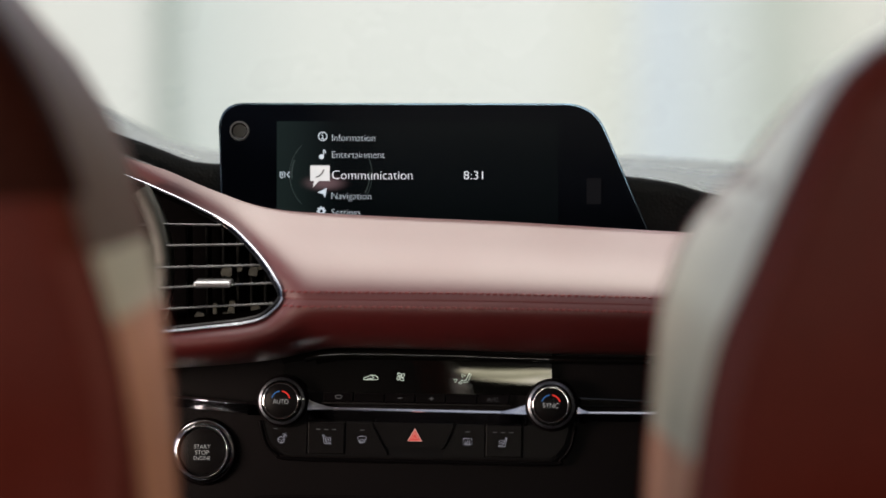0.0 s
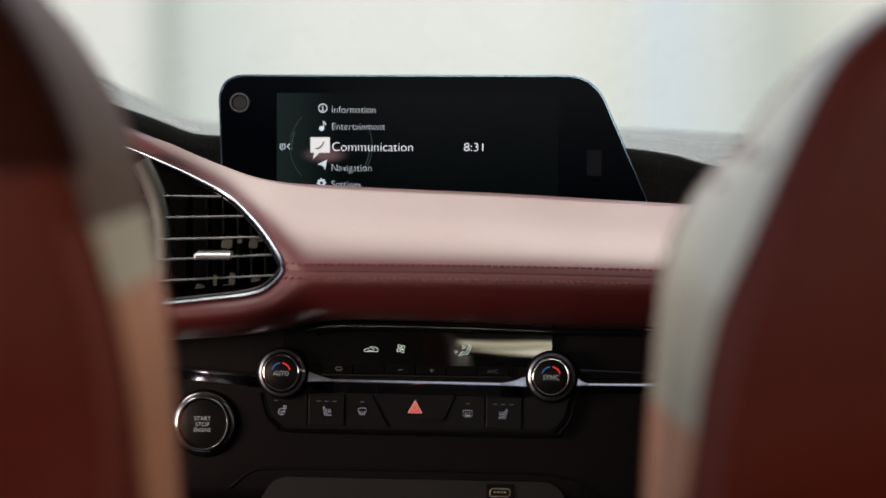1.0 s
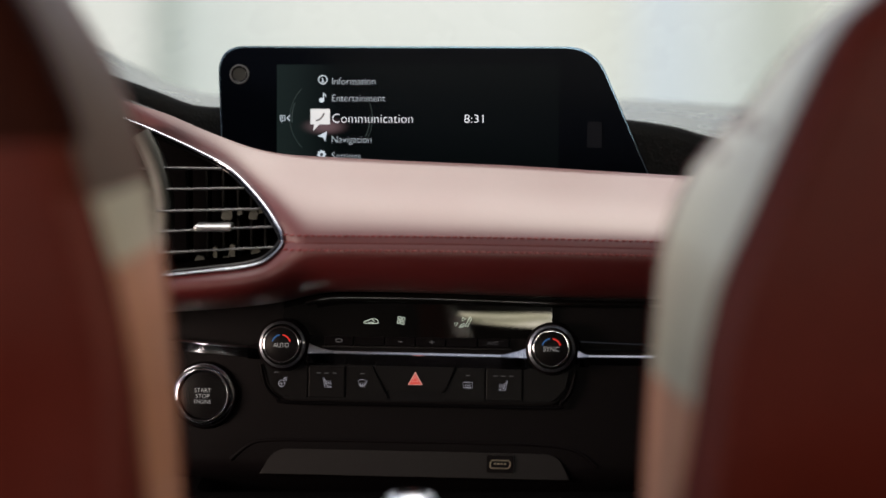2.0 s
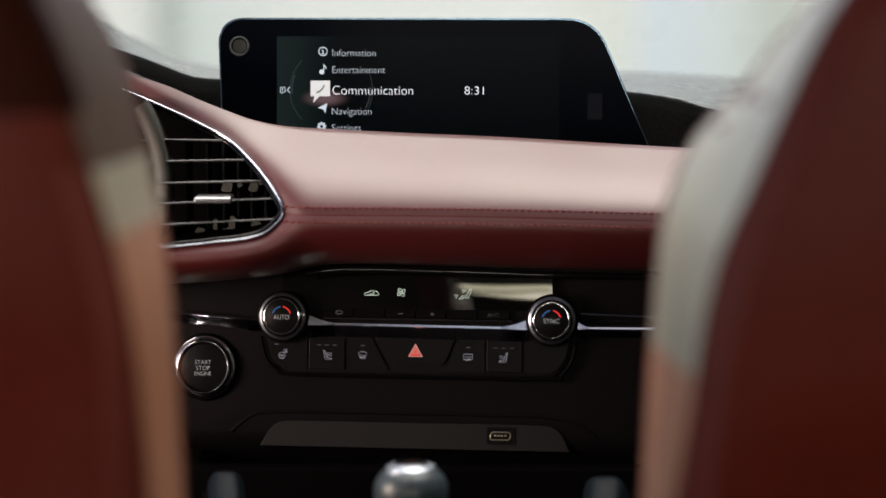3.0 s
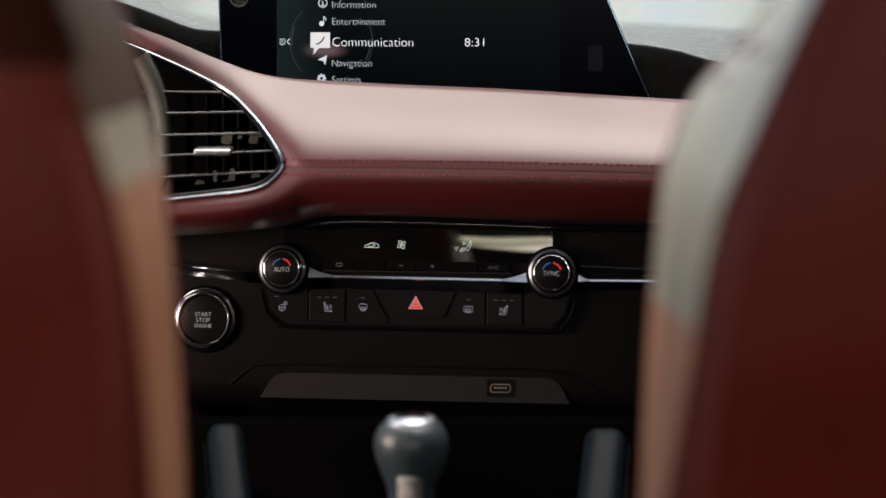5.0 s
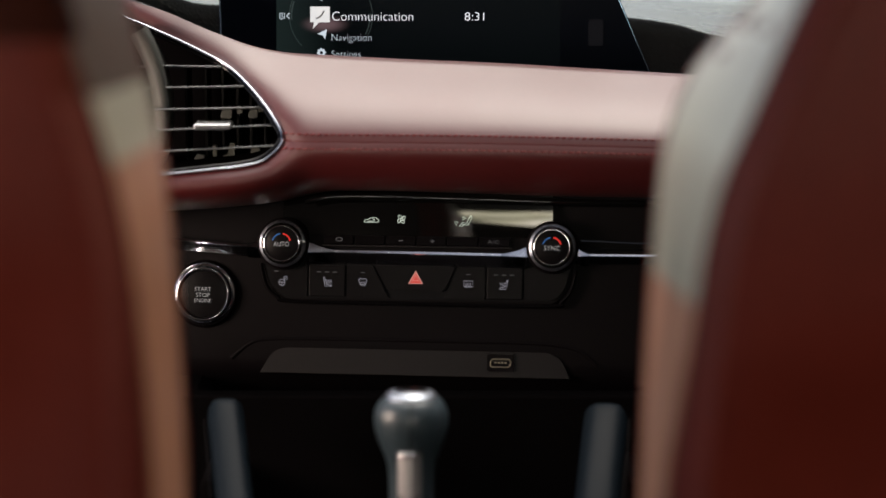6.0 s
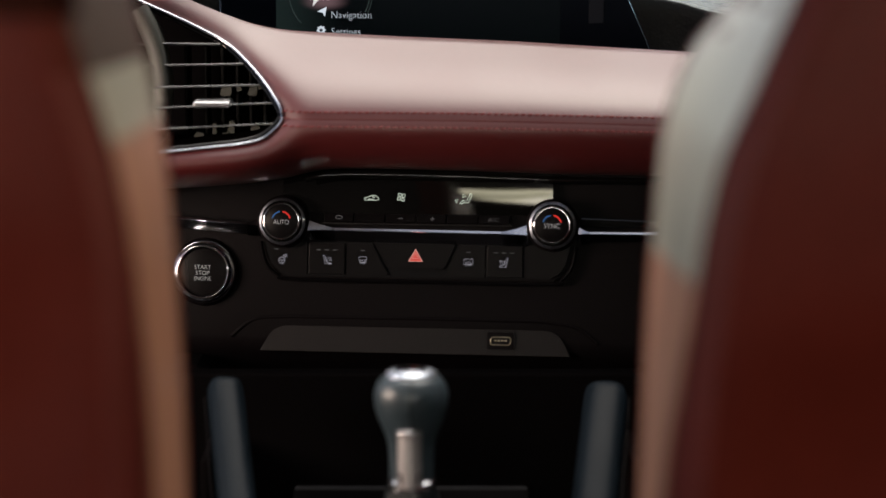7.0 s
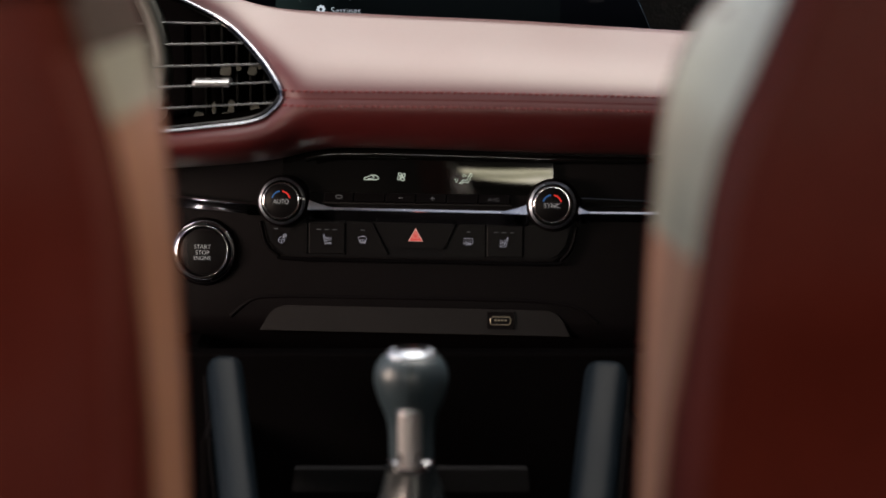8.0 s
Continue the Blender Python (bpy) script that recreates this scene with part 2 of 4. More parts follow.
def link_mesh(name, bm, mat, smooth=True, normals=True):
    if normals:
        bmesh.ops.recalc_face_normals(bm, faces=bm.faces)
    me = bpy.data.meshes.new(name)
    plain = bm.faces.layers.int.get("plain") is not None
    bm.to_mesh(me)
    bm.free()
    me.materials.append(mat)
    if smooth and not plain:
        me.shade_smooth()
        me.set_sharp_from_angle(angle=radians(50))
    return new(name, me)


def part(name, bm, mat, parent, label="", at=None, smooth=True):
    ob = link_mesh(name, bm, mat, smooth)
    ob.parent = parent
    if at is not None:
        ob.matrix_basis = at
    return tagged(ob, label)


def thing(name, m, label, category, group=""):
    ob = new(name)
    ob.empty_display_size = 0.05
    ob.matrix_world = m
    return tagged(ob, label, category, group)


def rounded(bm, width, segments=2, angle=30):
    edges = [e for e in bm.edges if len(e.link_faces) == 2 and e.calc_face_angle(0) > radians(angle)]
    if edges and width > 0:
        bmesh.ops.bevel(bm, geom=edges, offset=width, segments=segments, affect="EDGES", profile=0.5, clamp_overlap=True)
    return bm


def box(x0, x1, y0, y1, z0, z1, bevel=0.0, segments=2):
    bm = bmesh.new()
    bmesh.ops.create_cube(bm, size=1)
    for v in bm.verts:
        v.co = ((x0 + x1) / 2 + v.co.x * (x1 - x0), (y0 + y1) / 2 + v.co.y * (y1 - y0), (z0 + z1) / 2 + v.co.z * (z1 - z0))
    rounded(bm, bevel, segments)
    if bevel < 0.02:
        bm.faces.layers.int.new("plain")
    return bm


def slab(outline, y0, y1, bevel=0.0, segments=2):
    """An outline of (x, z), pushed from y0 (front) back to y1."""
    bm = bmesh.new()
    front = [bm.verts.new((x, y0, z)) for x, z in outline]
    back = [bm.verts.new((x, y1, z)) for x, z in outline]
    bm.faces.new(front)
    bm.faces.new(back[::-1])
    n = len(outline)
    for i in range(n):
        bm.faces.new((front[i], back[i], back[(i + 1) % n], front[(i + 1) % n]))
    if bevel:
        edges = [e for e in bm.edges if all(abs(v.co.y - y0) < 1e-9 for v in e.verts)]
        bmesh.ops.bevel(bm, geom=edges, offset=bevel, segments=segments, affect="EDGES", profile=0.5, clamp_overlap=True)
    bm.faces.layers.int.new("plain")
    return bm


def corners(outline, radii, n=6):
    """The outline with its corners rounded."""
    out = []
    k = len(outline)
    for i in range(k):
        p, a, b = Vector(outline[i]), Vector(outline[i - 1]), Vector(outline[(i + 1) % k])
        r = radii[i] if isinstance(radii, (list, tuple)) else radii
        if r <= 0:
            out.append(tuple(p))
            continue
        da, db = (a - p).normalized(), (b - p).normalized()
        half = da.angle(db) / 2
        cut = min(r / math.tan(half), (a - p).length * 0.49, (b - p).length * 0.49)
        s, e = p + da * cut, p + db * cut
        for j in range(n + 1):
            t = j / n
            out.append(tuple((1 - t) ** 2 * s + 2 * t * (1 - t) * p + t * t * e))
    return out


def lathe(profile, n=48, axis="y"):
    """Turned from (radius, height along the axis)."""
    bm = bmesh.new()
    rings = []
    for r, h in profile:
        if r < 1e-7:
            rings.append([bm.verts.new((0, h, 0) if axis == "y" else (0, 0, h))])
            continue
        ring = []
        for i in range(n):
            a = math.tau * i / n
            c, s = r * math.cos(a), r * math.sin(a)
            ring.append(bm.verts.new((c, h, s) if axis == "y" else (c, s, h)))
        rings.append(ring)
    for a, b in zip(rings, rings[1:]):
        for i in range(n):
            j = (i + 1) % n
            if len(a) == 1 and len(b) == 1:
                continue
            if len(a) == 1:
                bm.faces.new((a[0], b[i], b[j]))
            elif len(b) == 1:
                bm.faces.new((a[i], b[0], a[j]))
            else:
                bm.faces.new((a[i], b[i], b[j], a[j]))
    return bm


def sweep(points, rx, rz=None, n=8, closed=False, bm=None, taper=None):
    """A rod along points; rx and rz are its half width and half height."""
    rz = rz or rx
    bm = bm or bmesh.new()
    pts = [Vector(p) for p in points]
    rings = []
    for i, p in enumerate(pts):
        a = pts[i - 1] if (i or closed) else p
        b = pts[(i + 1) % len(pts)] if (i < len(pts) - 1 or closed) else p
        d = (b - a).normalized()
        up = Vector((0, -1, 0)) if abs(d.y) < 0.9 else Vector((0, 0, 1))
        side = d.cross(up).normalized()
        up = side.cross(d).normalized()
        k = taper[i] if taper else 1.0
        rings.append([bm.verts.new(p + side * (math.cos(t) * rx * k) + up * (math.sin(t) * rz * k)) for t in (math.tau * j / n for j in range(n))])
    pairs = list(zip(rings, rings[1:])) + ([(rings[-1], rings[0])] if closed else [])
    for a, b in pairs:
        for j in range(n):
            bm.faces.new((a[j], a[(j + 1) % n], b[(j + 1) % n], b[j]))
    if not closed:
        bm.faces.new(rings[0][::-1])
        bm.faces.new(rings[-1])
    return bm


def strokes(lines, r, y=0.0):
    """Thin raised strokes for a symbol; lines of (x, z) in millimetres."""
    bm = bmesh.new()
    for line in lines:
        closed = len(line) > 2 and line[0] == line[-1]
        pts = [(x * MM, y, z * MM) for x, z in (line[:-1] if closed else line)]
        sweep(pts, r, r * 0.5, n=6, closed=closed, bm=bm)
    return bm


def arc(cx, cz, r, a0, a1, n=10, rz=None):
    rz = rz or r
    return [(cx + r * math.cos(radians(a0 + (a1 - a0) * i / n)), cz + rz * math.sin(radians(a0 + (a1 - a0) * i / n))) for i in range(n + 1)]


def circle(cx, cz, r, n=18, rz=None):
    c = arc(cx, cz, r, 0, 360, n, rz)
    return c[:-1] + [c[0]]


def lettering(name, text, mat, parent, x, z, width, y, height=None, align="left", label=""):
    """Raised letters, width metres long, the middle of the small letters at z."""
    curve = bpy.data.curves.new(name, "FONT")
    curve.body = text
    curve.extrude = 0.0
    curve.resolution_u = 4
    curve.offset = -0.021 if mat == screen_text else -0.020 if mat == screen_bright else -0.014
    probe = new(name, curve)
    bpy.context.view_layer.update()
    me = bpy.data.meshes.new_from_object(probe.evaluated_get(bpy.context.evaluated_depsgraph_get()))
    bpy.data.objects.remove(probe)
    bpy.data.curves.remove(curve)
    co = np.empty(len(me.vertices) * 3)
    me.vertices.foreach_get("co", co)
    co = co.reshape(-1, 3)
    x0, x1 = co[:, 0].min(), co[:, 0].max()
    s = width / (x1 - x0)
    cap = 0.70
    sz = (height / cap) if height else s
    out = np.empty_like(co)
    shift = {"left": x0, "centre": (x0 + x1) / 2}[align]
    out[:, 0] = x + (co[:, 0] - shift) * s
    out[:, 1] = y
    out[:, 2] = z + (co[:, 1] - cap / 2) * sz
    me.vertices.foreach_set("co", out.ravel())
    me.materials.clear()
    me.materials.append(mat)
    me.update()
    ob = new(name, me)
    ob.parent = parent
    return tagged(ob, label)


def smooth_line(points):
    """A smooth function through (x, value) points; flat tangents kept gentle."""
    xs = np.array([p[0] for p in points], float)
    ys = np.array([p[1] for p in points], float)
    slope = np.diff(ys) / np.diff(xs)
    m = np.concatenate([[slope[0]], (slope[:-1] + slope[1:]) / 2, [slope[-1]]])

    def f(x):
        i = int(np.clip(np.searchsorted(xs, x) - 1, 0, len(xs) - 2))
        h = xs[i + 1] - xs[i]
        if x <= xs[0]:
            return float(ys[0] + (x - xs[0]) * m[0])
        if x >= xs[-1]:
            return float(ys[-1] + (x - xs[-1]) * m[-1])
        t = (x - xs[i]) / h
        return float((2 * t**3 - 3 * t**2 + 1) * ys[i] + (t**3 - 2 * t**2 + t) * h * m[i] + (-2 * t**3 + 3 * t**2) * ys[i + 1] + (t**3 - t**2) * h * m[i + 1])
    return f


def spline(points, per=6):
    """Points of a smooth line through the given 2D points."""
    P = [Vector(p) for p in points]
    out = []
    for i in range(len(P) - 1):
        a, b, c, d = P[max(i - 1, 0)], P[i], P[i + 1], P[min(i + 2, len(P) - 1)]
        for j in range(per):
            t = j / per
            out.append(0.5 * ((2 * b) + (c - a) * t + (2 * a - 5 * b + 4 * c - d) * t * t + (3 * b - a - 3 * c + d) * t**3))
    out.append(P[-1])
    return [tuple(p) for p in out]


def loft(rows, closed=False, caps=False):
    """A skin over rows of points."""
    bm = bmesh.new()
    V = [[bm.verts.new(p) for p in row] for row in rows]
    for a, b in zip(V, V[1:]):
        n = len(a)
        for j in range(n if closed else n - 1):
            k = (j + 1) % n
            bm.faces.new((a[j], a[k], b[k], b[j]))
    if caps:
        bm.faces.new(V[0][::-1])
        bm.faces.new(V[-1])
    bmesh.ops.remove_doubles(bm, verts=bm.verts, dist=1e-6)
    return bm


# ======== cabin shell, ground and distance ========


def structure(name, bm, mat, label, smooth=True):
    return tagged(link_mesh(name, bm, mat, smooth), label, kind="structure")


structure("ground", box(-60, 60, -60, 60, -0.55, -0.35), concrete, "pale concrete under and round the car")
backdrop = new("backdrop", bpy.data.meshes.new("backdrop"))
bmb = bmesh.new()
bmb.faces.new([bmb.verts.new(p) for p in ((-9, 0, -0.4), (9, 0, -0.4), (9, 0, 1.9), (-9, 0, 1.9))])
bmb.to_mesh(backdrop.data)
bmb.free()
backdrop.data.materials.append(backdrop_material())
backdrop.location = (0, 9, 0)
# unseen glowing sheet, added to brighten the readout's reflection
rear_mesh = bpy.data.meshes.new("backdrop_rear")
bmb = bmesh.new()
bmb.faces.new([bmb.verts.new(p) for p in ((-9, 0, -0.4), (9, 0, -0.4), (9, 0, 6.0), (-9, 0, 6.0))])
bmb.to_mesh(rear_mesh)
bmb.free()
rear_mesh.materials.append(rear_backdrop_material())
rear = new("backdrop_rear", rear_mesh)
rear.matrix_world = pose(0, -12, 0, 0, 0, 180)
tagged(rear, "unseen glowing backdrop added behind the car for reflections", kind="structure")
tagged(backdrop, "pale out of focus facade and daylight beyond windscreen", kind="structure")

# unseen wall, added to cut light from the right on the left seat
structure("blocker_wall", box(1.9, 2.1, -7, 6, -0.4, 3.6), surface("blocker_dark", (0.07, 0.055, 0.045), 0.85, grain=0.4, grain_size=0.03, vary=0.25, blotch=0.6), "unseen dark wall added to keep light off the left seat")
structure("floor", box(-0.76, 0.76, -0.95, 2.25, -0.06, 0.0), carpet, "black carpet on the car floor")
structure("ceiling", box(-0.70, 0.70, -0.95, 1.25, 1.17, 1.21, 0.01), cloth_grey, "black cloth headlining of the car")
for side, word in ((-1, "left"), (1, "right")):
    a, b = sorted((side * 0.72, side * 0.78))
    structure("wall_" + word, box(a, b, -0.95, 2.25, -0.06, 0.58, 0.015), door_black, "black door trim below the side windows")
    structure("pillar_" + word, box(a, b, 0.70, 0.82, 0.58, 1.19, 0.01), cloth_grey, "black pillar between the side windows")
    # unseen quarter panels, sized to hold back light from behind
    structure("rear_quarter_" + word, box(a, b, -0.95, -0.05 if side < 0 else 0.10, 0.58, 1.19, 0.01), charcoal, "unseen dark panel added to cut light behind the rear side window")
    a, b = sorted((side * 0.69, side * 0.75))
    structure("trim_" + word, box(a, b, -0.75, 1.30, 1.14, 1.20, 0.012), cloth_grey, "black roof rail above the side windows")
    structure("windscreen_pillar_" + word, sweep([(side * 0.74, 2.22, 0.70), (side * 0.71, 1.75, 0.97), (side * 0.68, 1.24, 1.18)], 0.03, n=10), cloth_grey,
              "black pillar beside the windscreen")
# unseen; left pillar's slant and the panel's top bound the readout's reflection
structure("rear_pillar_left", slab([(-0.76, 1.0405), (-0.76, 1.20), (-0.690, 1.20), (-0.650, 1.125), (-0.600, 1.085), (-0.530, 1.055), (-0.470, 1.0405)], -1.0, -0.93), charcoal, "unseen black pillar beside the rear window")
structure("rear_pillar_right", slab([(0.470, 1.0405), (0.530, 1.055), (0.600, 1.085), (0.650, 1.125), (0.690, 1.20), (0.76, 1.20), (0.76, 1.0405)], -1.0, -0.93), charcoal, "unseen black pillar beside the rear window")
structure("wall_rear", box(-0.76, 0.76, -1.0, -0.93, -0.06, 1.04, 0.015), charcoal, "unseen black panel below the rear window")
structure("bulkhead", box(-0.76, 0.76, 2.26, 2.32, -0.06, 0.70, 0.01), door_black, "black panel below the windscreen")
glass = structure("window_1", loft([[(-0.70, 2.30, 0.70), (0.70, 2.30, 0.70)], [(-0.66, 1.25, 1.17), (0.66, 1.25, 1.17)]]), window_glass, "clear sloping windscreen", False)
glass.visible_shadow = False

# ======== dashboard ========
crest = smooth_line([(-0.75, 0.86), (-0.4, 0.8302), (-0.2371, 0.7747), (-0.2188, 0.7685), (-0.1984, 0.7621), (-0.1779, 0.7531), (-0.1575, 0.7449), (-0.137, 0.7379),
                     (-0.1166, 0.7338), (-0.0755, 0.731), (-0.0345, 0.7289), (0.0476, 0.7253), (0.1298, 0.7203), (0.1955, 0.7166), (0.4, 0.7059), (0.75, 0.691)])
seam = smooth_line([(-0.1144, 0.6772), (0.0193, 0.6760), (0.1496, 0.6729), (0.40, 0.665), (0.75, 0.65)])
lower = smooth_line([(-0.75, 0.60), (-0.30, 0.618), (-0.1788, 0.6227), (-0.1467, 0.6251), (-0.1145, 0.6292), (-0.0984, 0.6330), (-0.0824, 0.6357), (-0.0583, 0.6362),
                     (0.0058, 0.6348), (0.086, 0.6320), (0.1462, 0.6310), (0.40, 0.625), (0.75, 0.615)])
vent_over = spline([(-0.1122, 0.6772), (-0.1124, 0.6795), (-0.1131, 0.6826), (-0.1156, 0.6871), (-0.1246, 0.6990), (-0.1372, 0.7117), (-0.1537, 0.7250), (-0.1741, 0.7355),
                    (-0.1944, 0.7449), (-0.2237, 0.7571), (-0.27, 0.774), (-0.33, 0.792)], 5)
vent_under = spline([(-0.1122, 0.6772), (-0.1128, 0.6750), (-0.1162, 0.6704), (-0.1254, 0.6636), (-0.1393, 0.6603), (-0.1590, 0.6582), (-0.1907, 0.6549),
                     (-0.25, 0.650), (-0.33, 0.645)], 5)
FRONT, CREST, UNDER = 1.690, 1.765, 1.742
UP_SHAPE = spline([(0.0, 0.0), (0.23, 0.17), (0.50, 0.375), (0.71, 0.56), (0.85, 0.715), (0.93, 0.83), (0.975, 0.92), (1.0, 1.0)], 6)
LOW_SHAPE = spline([(0.0, 0.0), (-0.030, 0.07), (-0.045, 0.15), (-0.020, 0.28), (0.08, 0.48), (0.26, 0.70), (0.56, 0.90), (1.0, 1.0)], 6)
VENT_EDGE = np.array(vent_over + vent_under)
COLLAR = 0.011


def collar(x, z):
    """How far the padding draws back where it rolls in round the vent."""
    return COLLAR * math.exp(-(float(np.hypot(VENT_EDGE[:, 0] - x, VENT_EDGE[:, 1] - z).min()) / 0.0085) ** 1.4)


def upper_y(x, z):
    b = (crest(x) - z) / (crest(x) - seam(x))
    return CREST + (FRONT - CREST) * float(np.interp(b, [p[1] for p in UP_SHAPE], [p[0] for p in UP_SHAPE])) + collar(x, z)


def lower_y(x, z):
    b = (seam(x) - z) / (seam(x) - lower(x))
    swell = 0.019 * (1 - math.exp(-(max(-0.088 - x, 0) / 0.036) ** 2)) * math.sin(math.pi * min(max(b, 0), 1) ** 1.35) ** 0.8
    return FRONT + (UNDER - FRONT) * float(np.interp(b, [p[1] for p in LOW_SHAPE], [p[0] for p in LOW_SHAPE])) + collar(x, z) - swell


def vent_y(x, z):
    """The depth of the vent's mouth, which follows the padding round it."""
    return upper_y(x, z) if z > 0.6772 else lower_y(x, z)


def leaning(edge, reach, shift):
    """Where the far end of each section stands: the edge's x, softened along the edge and drawn aside near the vent's tip. edge: pairs of (x, way from the tip)."""
    xs, ways = np.array([p[0] for p in edge]), np.array([p[1] for p in edge])
    grid = np.arange(-0.30, 0.90, 0.002)
    line = np.interp(grid, ways, xs)
    lo, hi = grid < ways[0], grid > ways[-1]
    line[lo] = xs[0] + (grid[lo] - ways[0])
    line[hi] = xs[-1] + (grid[hi] - ways[-1])
    steps = np.arange(-75, 76) * 0.002
    weight = np.exp(-0.5 * (steps / reach) ** 2)
    soft = np.convolve(np.pad(line, 75, mode="reflect", reflect_type="odd"), weight / weight.sum(), mode="valid")
    return [float(np.interp(w, grid, soft) + shift * math.exp(-(w / 0.07) ** 2)) for w in ways]


def lengths(points):
    out = [0.0]
    for a, b in zip(points, points[1:]):
        out.append(out[-1] + (Vector(b) - Vector(a)).length)
    return out


dashboard = thing("dashboard", Matrix(), "red stitched leather dashboard with black upper and lower trim", "dashboard")
right_xs = [-0.1115, -0.110, -0.1075, -0.105, -0.102, -0.098, -0.094, -0.09, -0.085, -0.08] + [i * 0.012 for i in range(-6, 30)] + [0.40, 0.50, 0.60, 0.72]
STEPS = [1 - (1 - i / 26) ** 1.5 for i in range(27)]
over_edge = [(x, z, -d) for (x, z), d in zip(vent_over, lengths(vent_over))][::-1] + [(x, seam(x), x + 0.1122) for x in right_xs]
rows = []
for (x, z, d), a in zip(over_edge, leaning([(x, d) for x, z, d in over_edge], 0.03, 0.022)):
    top = crest(a)
    path = [(a + (x - a) * t, top + (z - top) * t) for t in STEPS]
    rows.append([(a, CREST + 0.034, top - 0.02), (a, CREST + 0.013, top - 0.0036)] + [(px, upper_y(px, pz), pz) for px, pz in path])
upper_pad = part("upper_pad", loft(rows), red_leather, dashboard, "padded red leather upper roll with a double stitched seam")
under_edge = [(x, z, -d) for (x, z), d in zip(vent_under, lengths(vent_under))][::-1] + [(x, seam(x), x + 0.1122) for x in right_xs]
rows = []
for (x, z, d), a in zip(under_edge, leaning([(x, d) for x, z, d in under_edge], 0.02, 0.012)):
    low = lower(a)
    path = [(x + (a - x) * t, z + (low - z) * t) for t in (i / 24 for i in range(25))]
    rows.append([(px, lower_y(px, pz), pz) for px, pz in path] + [(a, UNDER + 0.016, low + 0.0008)])
lower_pad = part("lower_pad", loft(rows), red_leather, dashboard, "red leather lower roll in shade")

# cowl behind the display: black front, top coloured pale for reflected sky
edge = smooth_line([(-0.75, 0.90), (-0.45, 0.845), (-0.2518, 0.7856), (-0.2303, 0.7787), (-0.2088, 0.7705), (-0.1916, 0.764), (-0.1692, 0.7618), (-0.05, 0.757), (0.08, 0.755),
                    (0.1451, 0.7519), (0.1581, 0.7502), (0.1797, 0.7463), (0.197, 0.7411), (0.2187, 0.7367), (0.40, 0.715), (0.75, 0.69)])
back = smooth_line([(-0.75, 0.86), (-0.45, 0.84), (-0.3061, 0.7952), (-0.2708, 0.779), (-0.2456, 0.7658), (-0.2, 0.7547), (-0.05, 0.752), (0.163, 0.7511), (0.2011, 0.7496),
                    (0.2823, 0.7445), (0.45, 0.735), (0.75, 0.72)])
rows, fronts = [], []
for i in range(-72, 73, 1):
    x = i * 0.01
    e, b = edge(x), back(x)
    fronts.append([(x, 1.872, e - 0.10), (x, 1.869, e - 0.05), (x, 1.867, e - 0.012), (x, 1.866, e - 0.003), (x, 1.868, e)])
    rows.append([(x, 1.868, e), (x, 1.89, e), (x, 1.95, e + (b - e) * 0.25 - 0.002),
                 (x, 2.06, e + (b - e) * 0.62), (x, 2.2, b), (x, 2.26, b - 0.03)])
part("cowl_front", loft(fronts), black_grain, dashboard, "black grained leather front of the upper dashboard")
part("cowl", loft(rows), cowl_sheen, dashboard, "upper dashboard top, reflected sky put into its pale colour")
line_pts = [(x, 1.858, edge(x) - 0.0155 - 0.02 * (x + 0.17)) for x in (-0.25 + i * 0.006 for i in range(11))]
part("trim_line", sweep(line_pts, 0.0005, n=6), slat_grey, dashboard, "thin grey parting line")

# lower fascia round the controls
PANEL = pose(-0.0196, 1.735, 0.5738, -8.5, 0, -6.3)
fascia_rows = []
for x in np.linspace(-0.42, 0.60, 35):
    r = []
    for z in np.linspace(0.068, -0.104, 24):
        bow = 0.006 + 0.10 * max(0.0, abs(float(x)) - 0.13) ** 1.5 + (0.02 * ((-0.04 - float(z)) / 0.09) ** 2 if z < -0.04 else 0) + (1.6 * (-0.070 - float(z)) if z < -0.070 else 0)
        r.append(PANEL @ Vector((float(x), bow, float(z))))
    fascia_rows.append(r)
part("fascia", loft(fascia_rows), soft_black, dashboard, "matt black lower fascia")

trim_pts = [(x, UNDER - 0.012, lower(x) - 0.0026) for x in (-0.098 + i * 0.008 for i in range(44))]
part("under_trim", sweep(trim_pts, 0.0026, 0.003, n=12), gloss_black, dashboard, "thin gloss black strip under the padding")

# stitches along the seam
bm = sweep([(-0.0016, 0.0004, 0), (-0.0009, -0.0003, 0), (0.0009, -0.0003, 0), (0.0016, 0.0004, 0)], 0.00056, 0.0005, n=6)
stitch = part("stitch", bm, thread, upper_pad)
stitch_mesh = stitch.data


first = True
for i in range(115):
    x = -0.1095 + i * 0.0047
    for up in (True, False):
        p, q = [Vector((u, upper_y(u, seam(u) + 0.0047) if up else lower_y(u, seam(u) - 0.0048), seam(u) + (0.0047 if up else -0.0048))) for u in (x, x + 0.003)]
        ob = stitch if first else bpy.data.objects.new("stitch", stitch_mesh)
        if not first:
            scene.collection.objects.link(ob)
        ob.parent = upper_pad if up else lower_pad
        lean = math.atan2((q - p).z, (q - p).x) + radians(random.uniform(4, 12))
        ob.matrix_basis = Matrix.Translation(p + Vector((0, -0.0003, 0.0002 if up else 0))) @ Matrix.Rotation(-lean, 4, "Y")
        first = False
part("seam_groove", sweep([(x, upper_y(x, seam(x)) - 0.0001, seam(x)) for x in (-0.1135 + i * 0.006 for i in range(92))], 0.00045, 0.0003, n=6), surface("seam_shadow_thread", (0.10, 0.012, 0.010), 0.7), dashboard,
     "dark red parting seam")

# ======== instrument hood ========
hood = thing("instrument_hood", pose(-0.309, 1.735, 0.692, 0, 0, 0), "grey rounded rim of the instrument hood beside the vent", "instrument hood")
